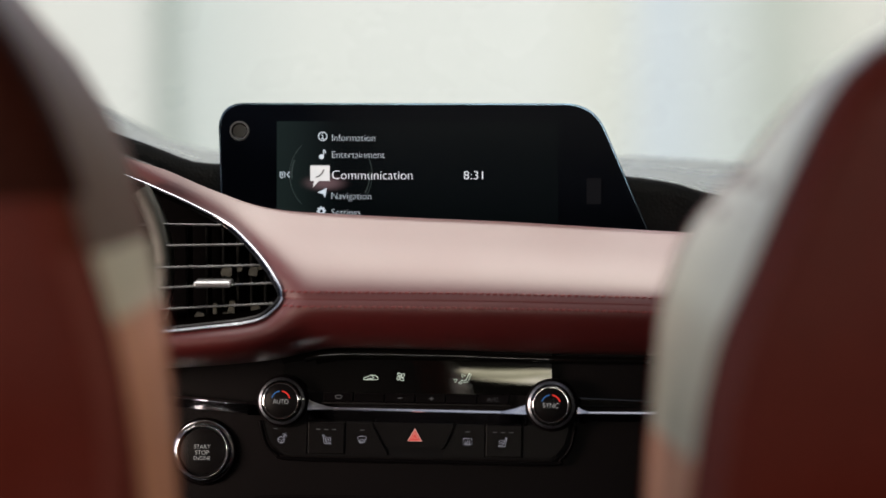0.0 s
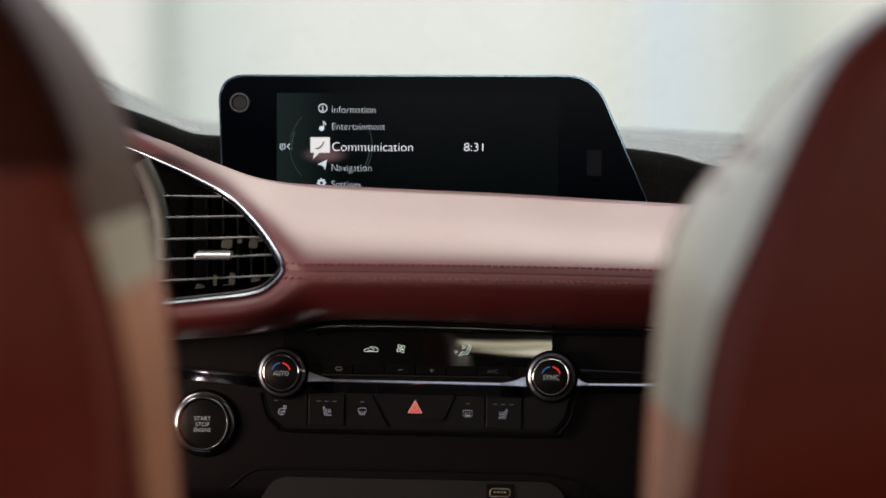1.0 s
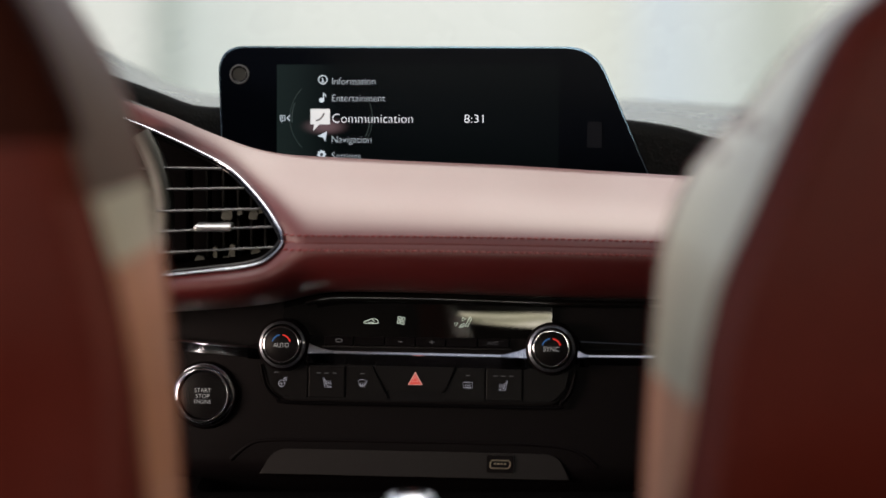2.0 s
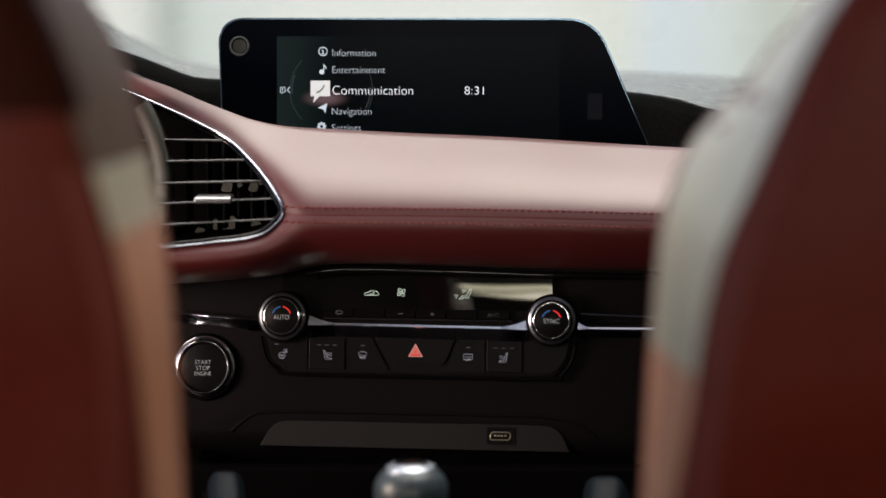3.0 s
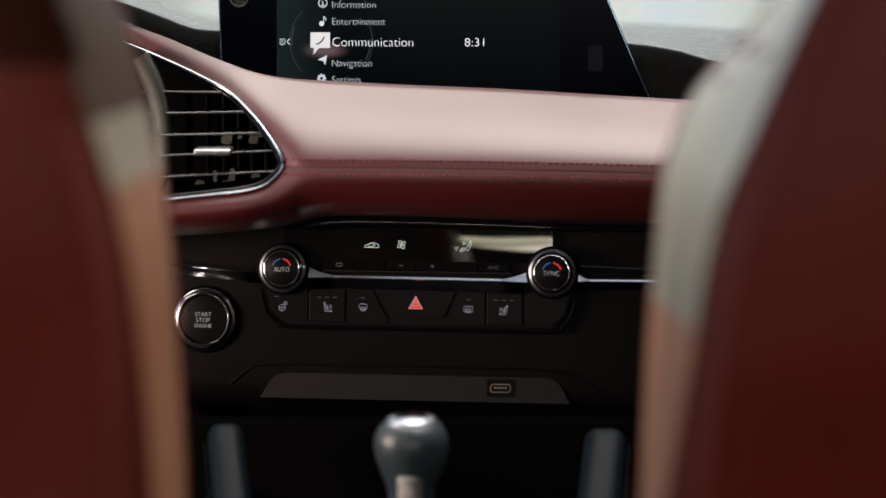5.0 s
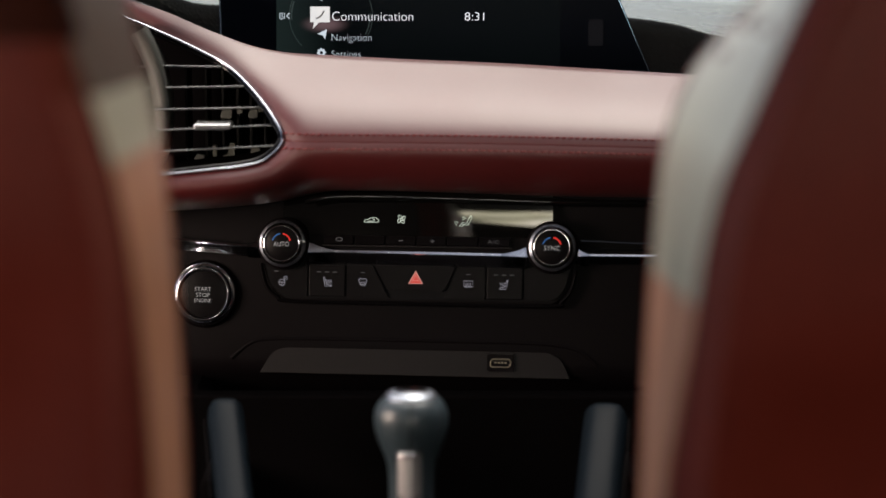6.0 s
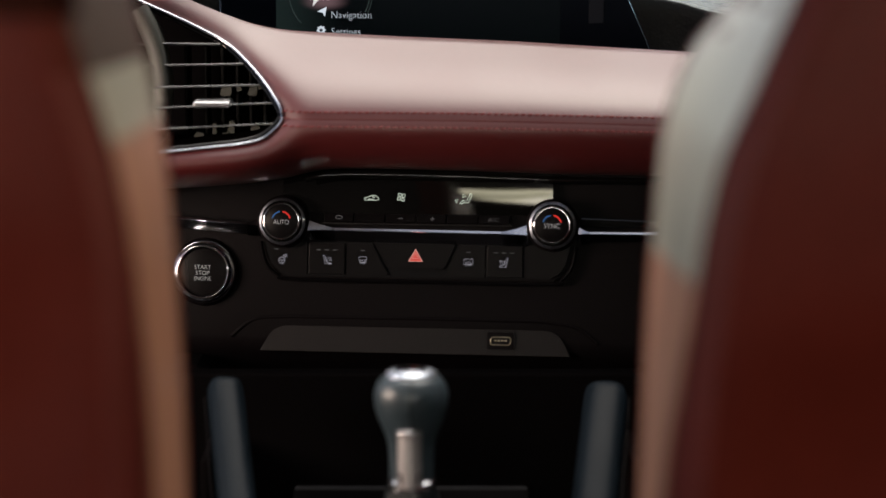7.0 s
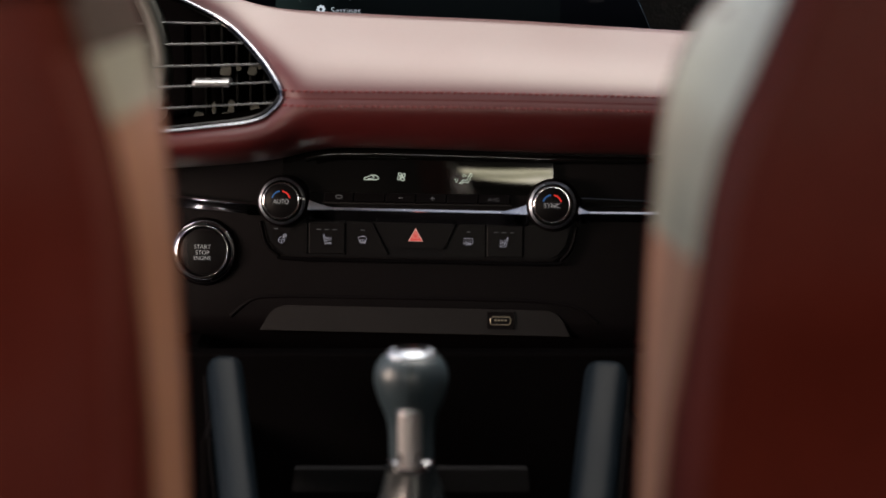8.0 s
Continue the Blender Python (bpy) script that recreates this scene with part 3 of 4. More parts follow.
rows = []
for i in range(37):
    a = radians(-40 + 72 * i / 36)
    rows.append([(r * math.cos(a), y, r * math.sin(a)) for r, y in ((0.115, 0.03), (0.115, 0.002), (0.1135, -0.001), (0.111, -0.002), (0.105, 0.0), (0.103, 0.004), (0.103, 0.03))])
part("rim", loft(rows, closed=True, caps=True), hood_grey, hood)

# ======== air vent ========
vent = thing("air_vent", Matrix(), "black slatted air vent in a chrome surround", "air vent")
ring = [(x, vent_y(x, z) - 0.0015, z) for x, z in vent_over[::-1][4:]] + [(x, vent_y(x, z) - 0.0015, z) for x, z in vent_under[1:-4]]
part("surround", sweep(ring, 0.0012, 0.0016, n=14), surround_chrome, vent, "thin polished chrome surround")
liner = [(x - 0.0016 + 0.0010 * (x + 0.114), vent_y(x, z) + 0.0022, z + (-0.0022 if z > 0.6772 else 0.0016)) for x, z in vent_over[::-1][4:-3] + vent_under[3:-4]]
part("liner", sweep(liner, 0.0015, 0.0018, n=10), gloss_black, vent, "gloss black inner edge")
inner = [(x, z) for x, z in vent_over[::-1]] + [(x, z) for x, z in vent_under[1:]]
rows = []
for x, z in inner:
    k = 0.94
    cx, cz = -0.22, 0.69
    rows.append([(x, vent_y(x, z) + 0.0005, z), (cx + (x - cx) * 0.975, vent_y(x, z) + 0.006, cz + (z - cz) * 0.965), (cx + (x - cx) * k, 1.80, cz + (z - cz) * k)])
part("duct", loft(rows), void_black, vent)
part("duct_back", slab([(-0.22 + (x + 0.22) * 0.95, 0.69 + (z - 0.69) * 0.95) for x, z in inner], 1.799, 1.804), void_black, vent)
SLATS = [(-0.195, -0.158, 0.7257, 0.7250, 1.7425), (-0.192, -0.1412, 0.7103, 0.7118, 1.7345), (-0.191, -0.1275, 0.6957, 0.6979, 1.7238),
         (-0.192, -0.1178, 0.6819, 0.6865, 1.7115), (-0.1915, -0.1160, 0.6676, 0.6729, 1.7040)]
for x0, x1, z0, z1, y in SLATS:
    bm = box(0, 1, 0, 0.022, -0.00055, 0.00055, 0.0)
    for v in bm.verts:
        t = v.co.x
        v.co = (x0 - 0.03 + (x1 - x0 + 0.03) * t, y + v.co.y, z0 + (z1 - z0) * t + v.co.z + (v.co.y * -0.12))
    part("slat", rounded(bm, 0.0004, 1), slat_grey, vent, at=Matrix())
bm = box(-0.1745, -0.1484, 1.7035, 1.73, 0.6836, 0.6880, 0.0016, 3)
part("tab", bm, satin_chrome, vent, "bright metal slider tab")
vane_dark = surface("vane_dark", (0.0026, 0.0026, 0.0024), 0.6, specular=0.1, vary=0.2)
for x in (-0.184, -0.170, -0.158, -0.1475, -0.138, -0.128):
    part("vane", box(x - 0.0011, x + 0.0011, 1.755, 1.785, 0.655, 0.722, 0.0005, 1), vane_dark, vent)
# levers that join the upright vanes
LEVERS = [(-0.1552, 0.6915, 0.0085, 0.0085, 8), (-0.1462, 0.6935, 0.0040, 0.0055, -12), (-0.1362, 0.6912, 0.0070, 0.0075, 10), (-0.1305, 0.6940, 0.0050, 0.0035, -20),
          (-0.1519, 0.6650, 0.0050, 0.0095, 6), (-0.1555, 0.6590, 0.0085, 0.0040, -10), (-0.1750, 0.6592, 0.0075, 0.0042, 12), (-0.1350, 0.6640, 0.0075, 0.0038, -14), (-0.1640, 0.6640, 0.0030, 0.0080, 0)]
for x, z, w, h, lean in LEVERS:
    lever_bm = slab(corners([(-w / 2, -h / 2), (-w * 0.32, h / 2), (w * 0.40, h / 2), (w / 2, -h / 2)], min(w, h) * 0.22, 4), -0.003, 0.003, 0.0005)
    part("vane_lever", lever_bm, vane_grey, vent, at=pose(x, 1.752, z, 0, lean, 0))

# ======== centre display ========
SCREEN = pose(-0.0205, 1.83, 0.7555, -4, 0, -3) @ Matrix.Scale(1.0167, 4)
display = thing("centre_display", SCREEN, "wide black centre display showing a menu, standing on the dashboard", "display")
face = corners([(-0.1421, -0.072), (-0.1460, 0.0522), (0.1305, 0.0522), (0.1842, -0.072)], [0.0, 0.019, 0.0326, 0.0], 10)
part("housing", slab([(x * 1.004, z * 1.012) for x, z in face], 0.0015, 0.012, 0.0018, 3), edge_silver, display, "slim blue-grey metal edge")
part("back_cover", slab([(x * 0.99, z * 0.98) for x, z in face], 0.012, 0.022, 0.0), black_grain, display)
part("glass", slab([(x * 0.995 + 0.0001, z * 0.987) for x, z in face], 0.0, 0.0045, 0.0008, 2), screen_glass, display, "glossy black glass")
part("image", slab([(-0.1026, -0.066), (-0.1026, 0.0393), (0.105, 0.0393), (0.105, -0.066)], -0.0002, 0.001), display_image, display, "dark lit menu")
part("foot", slab([(-0.10, -0.085), (-0.09, -0.05), (0.09, -0.05), (0.10, -0.085)], 0.006, 0.04, 0.003), black_grain, display)
lens = part("sensor", lathe([(0.0, 0.0006), (0.0048, 0.0004), (0.0052, -0.0006), (0.0060, -0.0010), (0.0068, -0.0006), (0.0072, 0.002)], 40), gloss_black, display, "round black sensor", at=pose(-0.1303, 0, 0.0321))
part("sensor_ring", lathe([(0.0056, 0.0), (0.0062, -0.0013), (0.0068, -0.0013), (0.0073, 0.0)], 40), slat_grey, lens)
part("sensor_face", lathe([(0.0, -0.0004), (0.0049, -0.0002), (0.0049, 0.0005)], 40), sensor_dark, lens)
Y = -0.0006
# no symbol: a reflection on the glass, drawn as a glowing rectangle
part("menu_symbol_or_glare", slab([(0.1256, -0.021), (0.1256, -0.002), (0.1364, -0.002), (0.1364, -0.021)], Y, 0), glass_glare, display)
lettering("menu_text", "Information", screen_text, display, -0.0616, 0.0273, 0.0317, Y, 0.0052)
lettering("menu_text", "Entertainment", screen_text, display, -0.0616, 0.0149, 0.0388, Y, 0.0052)
lettering("menu_text", "Communication", screen_bright, display, -0.0615, 0.0, 0.0592, Y, 0.0068, label="selected menu line")
lettering("menu_text", "Navigation", screen_text, display, -0.0619, -0.0155, 0.0292, Y, 0.0052)
lettering("menu_text", "Settings", screen_text, display, -0.0619, -0.0276, 0.0213, Y, 0.0052)
lettering("clock_text", "8:31", screen_bright, display, 0.0356, 0.0, 0.0140, Y, 0.0062)
ic = strokes([circle(-68.6, 28.2, 3.1), [(-68.6, 26.6), (-68.6, 29.0)], [(-69.4, 29.0), (-68.6, 29.0)], [(-69.6, 26.5), (-67.6, 26.5)], [(-68.7, 30.3), (-68.4, 30.3)]], 0.00032, Y)
part("menu_symbol_or_glare", ic, screen_text, display)
ic = strokes([[(-68.0, 18.6), (-68.0, 13.4)], [(-68.0, 18.4), (-66.6, 17.0), (-66.4, 15.6)]], 0.00032, Y)
part("menu_symbol_or_glare", ic, screen_text, display)
part("menu_symbol_or_glare", slab(arc(-0.0695, 0.0132, 0.0018, 0, 360, 16)[:-1], Y, 0), screen_text, display)
bubble = [(-0.0777, -0.0072), (-0.0777, 0.0068), (-0.0634, 0.0068), (-0.0634, -0.0046), (-0.0712, -0.0046), (-0.0757, -0.0094), (-0.0750, -0.0046), (-0.0777, -0.0046)]
part("menu_symbol_or_glare", slab(bubble[1:], Y, 0), screen_pale, display, "bright speech bubble symbol")
part("menu_symbol_or_glare", strokes([[(-73.6, -1.6), (-71.6, -1.4), (-69.4, 0.4), (-68.0, 2.8), (-67.8, 3.8)]], 0.0006, Y - 0.0004), surface("symbol_grey", (0.25, 0.25, 0.26), 0.5), display)
part("menu_symbol_or_glare", slab([(-0.0725, -0.0132), (-0.0655, -0.0098), (-0.0668, -0.0172), (-0.0683, -0.0142)], Y, 0), screen_text, display)
gear = [(-0.0695 + r * math.cos(a), -0.0268 + r * math.sin(a)) for i in range(32) for a in [math.tau * i / 32] for r in [0.0034 if i % 4 < 2 else 0.0026]]
part("menu_symbol_or_glare", slab(gear, Y, 0), screen_text, display)
part("menu_symbol_or_glare", slab(arc(-0.0695, -0.0268, 0.0012, 0, 360, 16)[:-1], Y - 0.0003, 0), screen_glass, display)
part("menu_symbol_or_glare", strokes([[(-93.0, 2.0), (-95.0, 0.0), (-93.0, -2.0)]], 0.0004, Y), screen_text, display)
part("menu_symbol_or_glare", strokes([[(-103 + 3.0, -1.8), (-100.0, 1.8), (-96.6, 1.8), (-96.6, -1.8), (-98.3, -1.8), (-98.8, -2.9), (-99.3, -1.8), (-100.0, -1.8)], [(-98.4, 1.2), (-98.4, -0.9)]], 0.0003, Y), screen_text, display)
part("menu_ring", strokes([arc(-62.5, 0, 30.5, 135, 225, 26)], 0.00025, Y + 0.0002), screen_ring, display)
part("menu_ring", strokes([arc(-62.5, 0, 29.0, 158, 186, 14)], 0.0005, Y + 0.0003), screen_ring, display)
part("menu_ring", strokes([arc(-62.5, 0, 30.5, -38, 30, 20)], 0.00022, Y + 0.0002), screen_ring, display)
part("menu_ring", strokes([arc(-62.5, 0, 28.6, -28, 4, 12)], 0.00035, Y + 0.0003), screen_ring, display)

# ======== climate controls ========
climate = thing("climate_panel", PANEL, "black climate control panel with two chrome ringed knobs", "climate control")
rows = []
for i in range(15):
    z = 0.072 - 0.0415 * i / 14
    bulge = (z - 0.037) ** 2 / (2 * 0.60)
    rows.append([(x, 0.001 + bulge, z) for x in (-0.0975, 0.0968)] + [(x, 0.006, z) for x in (0.0968, -0.0975)])
part("display_glass", loft(rows, closed=True, caps=True), gloss_black, climate, "glossy black readout strip", at=pose(0, 0, 0, 0, 0, -0.69))
part("bezel", slab(corners([(-0.1125, 0.012), (-0.112, 0.032), (0.112, 0.032), (0.1135, 0.012), (0.1105, -0.004), (0.1015, -0.0165), (-0.0960, -0.0165), (-0.1075, -0.005)], [0.002, 0.004, 0.004, 0.002, 0.006, 0.008, 0.008, 0.006], 5), 0.0025, 0.009, 0.0015), soft_black, climate)
part("button_well", slab(corners([(-0.1105, 0.0095), (-0.1060, -0.0055), (-0.0950, -0.0152), (0.1005, -0.0152), (0.1090, -0.0045), (0.1120, 0.0095)], [0.001, 0.006, 0.007, 0.007, 0.006, 0.001], 5), 0.0012, 0.004), tray_black, climate)
UPPER = (-67.0, -45.2, -22.7, -0.4, 21.5, 44.2, 67.0)
for a, b in zip(UPPER, UPPER[1:]):
    bm = slab([((a + 0.35) * MM, 0.0238), ((a + 0.35) * MM, 0.0300), ((b - 0.35) * MM, 0.0300), ((b - 0.35) * MM, 0.0238)], -0.0035, 0.004, 0.0005)
    for v in bm.verts:
        if v.co.z > 0.027 and v.co.y < 0:
            v.co.y += 0.0022
    part("button", bm, button_black, climate)
part("button_sill", box(-0.068, 0.068, -0.004, 0.003, 0.0222, 0.0234, 0.0003, 1), charcoal, climate)


def bar(x0, z0, x1, z1, h, lit_h, lean, n=24):
    """A chrome ridge: a narrow upper facet that leans back and a long face below it that leans in."""
    rows = []
    for i in range(n + 1):
        t = i / n
        x, z = x0 + (x1 - x0) * t, z0 + (z1 - z0) * t
        out = -0.0042 - lit_h * lean
        rows.append([(x, 0.004, z + 0.0006), (x, -0.0038, z + 0.0002), (x, -0.0042, z), (x, out, z - lit_h), (x, out + 0.0008, z - lit_h - 0.0007), (x, 0.001, z - h), (x, 0.004, z - h)])
    bm = loft(rows, closed=True, caps=True)
    bm.faces.layers.int.new("plain")
    return bm


part("trim_bar", bar(-0.0800, 0.0197, 0.0800, 0.0187, 0.0098, 0.0015, 0.45), trim_chrome, climate, "chrome trim bar with a bright upper edge")
part("trim_bar", bar(-0.260, 0.0330, -0.113, 0.0216, 0.0084, 0.0014, 0.45), trim_chrome, climate)
part("trim_bar", bar(0.1130, 0.0194, 0.300, 0.0207, 0.0068, 0.0011, 0.52), trim_chrome, climate)


def flare(knob_x, end_x, z, rise, h, lit_h, lean, n=12):
    """The bar's swollen end: its upper facet grows taller and rounder towards the knob."""
    rows = []
    for i in range(n + 1):
        x = min(knob_x, end_x) + abs(end_x - knob_x) * i / n
        g = (abs(x - end_x) / abs(end_x - knob_x)) ** 1.5
        top, crease, low = z + rise * g, z - lit_h - 0.0006 * g, z - h - 0.0004
        out = -0.0045 - (top - crease) * lean
        rows.append([(x, 0.004, top + 0.0006), (x, -0.0041, top + 0.0002), (x, -0.0045, top), (x, out, crease),
                     (x, out + 0.0009, crease - 0.0008), (x, 0.001, low), (x, 0.004, low)])
    bm = loft(rows, closed=True, caps=True)
    bm.faces.layers.int.new("plain")
    return bm


part("flare", flare(-0.0775, -0.0590, 0.0197, 0.0052, 0.0100, 0.0015, 0.45), surround_chrome, climate, "chrome flare beside a knob")
part("flare", flare(0.0790, 0.0610, 0.0188, 0.0050, 0.0100, 0.0015, 0.45), surround_chrome, climate, "chrome flare beside a knob")
part("flare", flare(-0.1140, -0.1225, 0.0222, 0.0030, 0.0088, 0.0014, 0.45), surround_chrome, climate, "chrome flare beside a knob")
part("flare", flare(0.1158, 0.1235, 0.0195, 0.0034, 0.0080, 0.0011, 0.45), surround_chrome, climate, "chrome flare beside a knob")
lip_line = [(-0.1130, 0.0090), (-0.1085, -0.0070), (-0.1000, -0.0150), (-0.0900, -0.0178), (0.0, -0.0182), (0.0950, -0.0182), (0.1040, -0.0150), (0.1110, -0.0060), (0.1142, 0.0090)]
part("rim", sweep([(x, 0.0012, z) for x, z in spline(lip_line, 6)], 0.0013, 0.0022, n=8), button_black, climate, "raised black rim round the buttons")
part("side_strip", slab([(0.1165, 0.0225), (0.1165, 0.0298), (0.240, 0.0262), (0.240, 0.0235)], 0.0, 0.008, 0.0012), gloss_black, climate, "gloss black strip beside a knob")


def knob(cx, cz, word):
    k = part("knob", lathe([(0.0, 0.0), (0.0184, 0.0), (0.0189, -0.004), (0.0187, -0.0092), (0.0181, -0.0108), (0.0170, -0.0112), (0.0163, -0.009), (0.0, -0.009)], 56), soft_black, climate, "round temperature knob", at=pose(cx, 0.003, cz))
    part("ring_base", lathe([(0.0170, -0.009), (0.0168, -0.0120), (0.0164, -0.0128), (0.0136, -0.0134), (0.0132, -0.0120)], 56), gloss_black, k)
    bm = bmesh.new()
    n = 96
    for i in range(n):
        block = []
        for r, h in ((0.0169, -0.0118), (0.0164, -0.0138), (0.0148, -0.0146), (0.0147, -0.0128)):
            block.append([bm.verts.new((r * math.cos(u), h, r * math.sin(u))) for u in (math.tau * (i - 0.27) / n, math.tau * (i + 0.27) / n)])
        for (p0, p1), (q0, q1) in zip(block, block[1:] + block[:1]):
            bm.faces.new((p0, p1, q1, q0))
        for side in (0, 1):
            bm.faces.new([row[side] for row in block])
    part("knurled_ring", bm, knurl_metal, k, "knurled metal ring", smooth=False)
    part("inner_ring", lathe([(0.0150, -0.0130), (0.0149, -0.0146), (0.0146, -0.0150), (0.0136, -0.0151), (0.0132, -0.0140)], 56), gloss_black, k)
    part("chrome_ring", lathe([(0.0134, -0.0140), (0.0134, -0.0158), (0.0132, -0.0164), (0.0128, -0.0168), (0.0123, -0.0168), (0.0120, -0.0164), (0.0118, -0.0158), (0.0118, -0.0150)], 56), chrome, k, "polished ring")
    part("face", lathe([(0.0, -0.0165), (0.0112, -0.0161), (0.0121, -0.0155), (0.0121, -0.01)], 48), button_black, k)
    part("cold_mark", strokes([arc(0, 0.4, 6.6, 165, 98, 10)], 0.00042, -0.0168), arc_blue, k)
    part("warm_mark", strokes([arc(0, 0.4, 6.6, 82, 15, 10)], 0.00050, -0.0168), arc_red, k)
    lettering("word", word, print_white, k, 0.0, -0.0004, 0.0112, -0.0170, 0.0034, "centre")
    return k


knob(-0.0959, 0.0236, "AUTO")
knob(0.0975, 0.0239, "SYNC")

# lower buttons
T, B = 0.0086, -0.0138
SHAPES = [
    corners([(-0.1080, T), (-0.0790, T), (-0.0790, B), (-0.0940, B), (-0.1030, -0.006)], [0.001, 0.0006, 0.0006, 0.006, 0.006], 4),
    corners([(-0.0777, T), (-0.0516, T), (-0.0516, B), (-0.0777, B)], 0.0006, 3),
    corners([(-0.0502, T), (-0.0318, T), (-0.0235, -0.0075), (-0.0195, B), (-0.0502, B)], [0.0006, 0.0006, 0.004, 0.001, 0.0006], 4),
    corners([(0.0295, T), (0.0493, T), (0.0493, B), (0.0195, B), (0.0225, -0.0080)], [0.0006, 0.0006, 0.0006, 0.001, 0.004], 4),
    corners([(0.0506, T), (0.0762, T), (0.0762, B), (0.0506, B)], 0.0006, 3),
    corners([(0.0776, T), (0.1098, T), (0.1065, -0.005), (0.0990, B), (0.0776, B)], [0.0006, 0.001, 0.006, 0.006, 0.0006], 4),
]
for s in SHAPES:
    part("button", slab(s[::-1], -0.0005, 0.005, 0.0005), button_black, climate)
part("hazard_button", slab(corners([(-0.0302, T + 0.0006), (-0.0202, -0.0086), (0.0205, -0.0086), (0.0280, T + 0.0006)], [0.001, 0.003, 0.003, 0.001], 5), -0.002, 0.005, 0.0008), button_black, climate, "hazard warning button")


def triangle(cx, cz, w, h, y0, y1):
    return slab([(cx - w / 2, cz - h / 2), (cx, cz + h / 2), (cx + w / 2, cz - h / 2)], y0, y1)


hz = part("hazard_sign", triangle(-0.0003, 0.0010, 0.0106, 0.0094, -0.0024, -0.0018), hazard_pale, climate, "glowing red warning triangle")
part("inner_triangle", triangle(-0.0003, 0.0005, 0.0088, 0.0076, -0.0026, -0.0022), hazard_red, hz)
part("inner_line", strokes([[(-2.5, -1.4), (-0.3, 2.5), (1.9, -1.4), (-2.5, -1.4)]], 0.0003, -0.0027), hazard_pale, hz)

YB = -0.0007


def symbol(lines, mat=print_grey, r=0.00013, y=YB):
    if mat == print_grey:
        xs, zs = [p[0] for q in lines for p in q], [p[1] for q in lines for p in q]
        mx, mz = (min(xs) + max(xs)) / 2, (min(zs) + max(zs)) / 2
        lines = [[(mx + (x - mx) * 0.88, mz + (z - mz) * 0.88) for x, z in q] for q in lines]
    part("symbol", strokes(lines, r, y), mat, climate)


def steam(x, z, n=3, gap=1.6, h=3.0):
    return [[(x + i * gap, z), (x + i * gap + 0.5, z + h * 0.33), (x + i * gap - 0.3, z + h * 0.66), (x + i * gap + 0.3, z + h)] for i in range(n)]


symbol([circle(-97.4, -4.6, 2.6), [(-100.0, -4.4), (-94.8, -4.4)], [(-97.4, -4.6), (-97.4, -7.2)]] + steam(-95.8, -2.4, 3, 1.1, 3.0))
symbol([[(-67.6, 0.4), (-66.6, 0.4), (-64.8, -5.6), (-60.6, -6.4), (-60.6, -7.0), (-66.0, -7.0), (-67.6, 0.4)]] + steam(-64.6, -4.8, 3, 1.6, 3.2))
symbol([[(-42.2, -1.4), (-40.4, -0.4), (-36.8, -0.4), (-35.0, -1.4), (-36.4, -5.2), (-40.8, -5.2), (-42.2, -1.4)]] + steam(-40.2, -6.4, 3, 1.6, 3.6))
symbol([[(33.8, -5.2), (33.8, -0.8), (41.0, -0.8), (41.0, -5.2), (33.8, -5.2)]] + steam(35.6, -6.4, 3, 1.7, 4.0))
symbol([[(66.2, 0.6), (65.2, 0.6), (63.4, -5.4), (59.2, -6.2), (59.2, -6.9), (64.6, -6.9), (66.2, 0.6)]] + steam(60.0, -4.8, 3, 1.6, 3.2))
for x in (-101.5, -70.5, -64.7, -58.9, -38.6, 37.4, 57.0, 62.8, 68.6):
    symbol([[(x - 1.5, 3.6), (x + 1.5, 3.6)]], dim_print, 0.0003)
YU = -0.0030
symbol([circle(-55.8, 27.2, 2.4, 14, 1.2)], dim_print, 0.0003, YU)
symbol([[(-13.0, 27.0), (-9.8, 27.0)]], dim_print, 0.0003, YU)
symbol([[(9.8, 27.0), (13.0, 27.0)], [(11.4, 25.6), (11.4, 28.4)]], dim_print, 0.0003, YU)
lettering("symbol", "A/C", dim_print, climate, 0.0551, 0.0270, 0.0080, YU, 0.0026, "centre")
YG = 0.0006
symbol([[(-38.4, 39.9), (-38.2, 41.2), (-35.6, 41.9), (-33.4, 43.1), (-30.2, 43.0), (-28.2, 41.8), (-28.0, 40.2), (-29.4, 39.8), (-36.4, 39.8), (-38.4, 39.9)],
        [(-35.6, 40.6), (-31.6, 40.6), (-30.8, 41.6), (-32.6, 42.4)]], icon_green, 0.00019, YG)
petals = []
for q in range(4):
    a = radians(28 + 90 * q)
    cx, cz, w = -11.6 + 1.9 * math.cos(a), 42.2 + 1.9 * math.sin(a), a + radians(35)
    loop = [(cx + 1.5 * math.cos(u) * math.cos(w) - 0.95 * math.sin(u) * math.sin(w), cz + 1.5 * math.cos(u) * math.sin(w) + 0.95 * math.sin(u) * math.cos(w)) for u in (math.tau * i / 14 for i in range(14))]
    petals.append(loop + [loop[0]])
symbol(petals, icon_green, 0.00019, YG)
symbol([[(30.2, 37.8), (32.6, 40.6), (35.4, 40.2), (38.0, 45.6)], [(31.6, 37.6), (33.4, 39.2), (36.6, 38.8), (39.2, 44.4), (38.0, 45.6)],
        [(32.6, 45.0), (32.6, 42.6), (35.0, 43.8), (32.6, 45.0)], [(26.8, 41.0), (29.2, 41.0), (28.0, 38.6), (26.8, 41.0)]], icon_green, 0.00019, YG)

# ======== start button ========
start = thing("start_button", PANEL @ pose(-0.1546, 0.0, -0.0139), "round engine start button with a chrome rim", "push button")
part("socket", lathe([(0.0, 0.010), (0.0240, 0.010), (0.0246, 0.0052), (0.0236, 0.0035), (0.0190, 0.001), (0.0185, 0.004)], 56), soft_black, start)
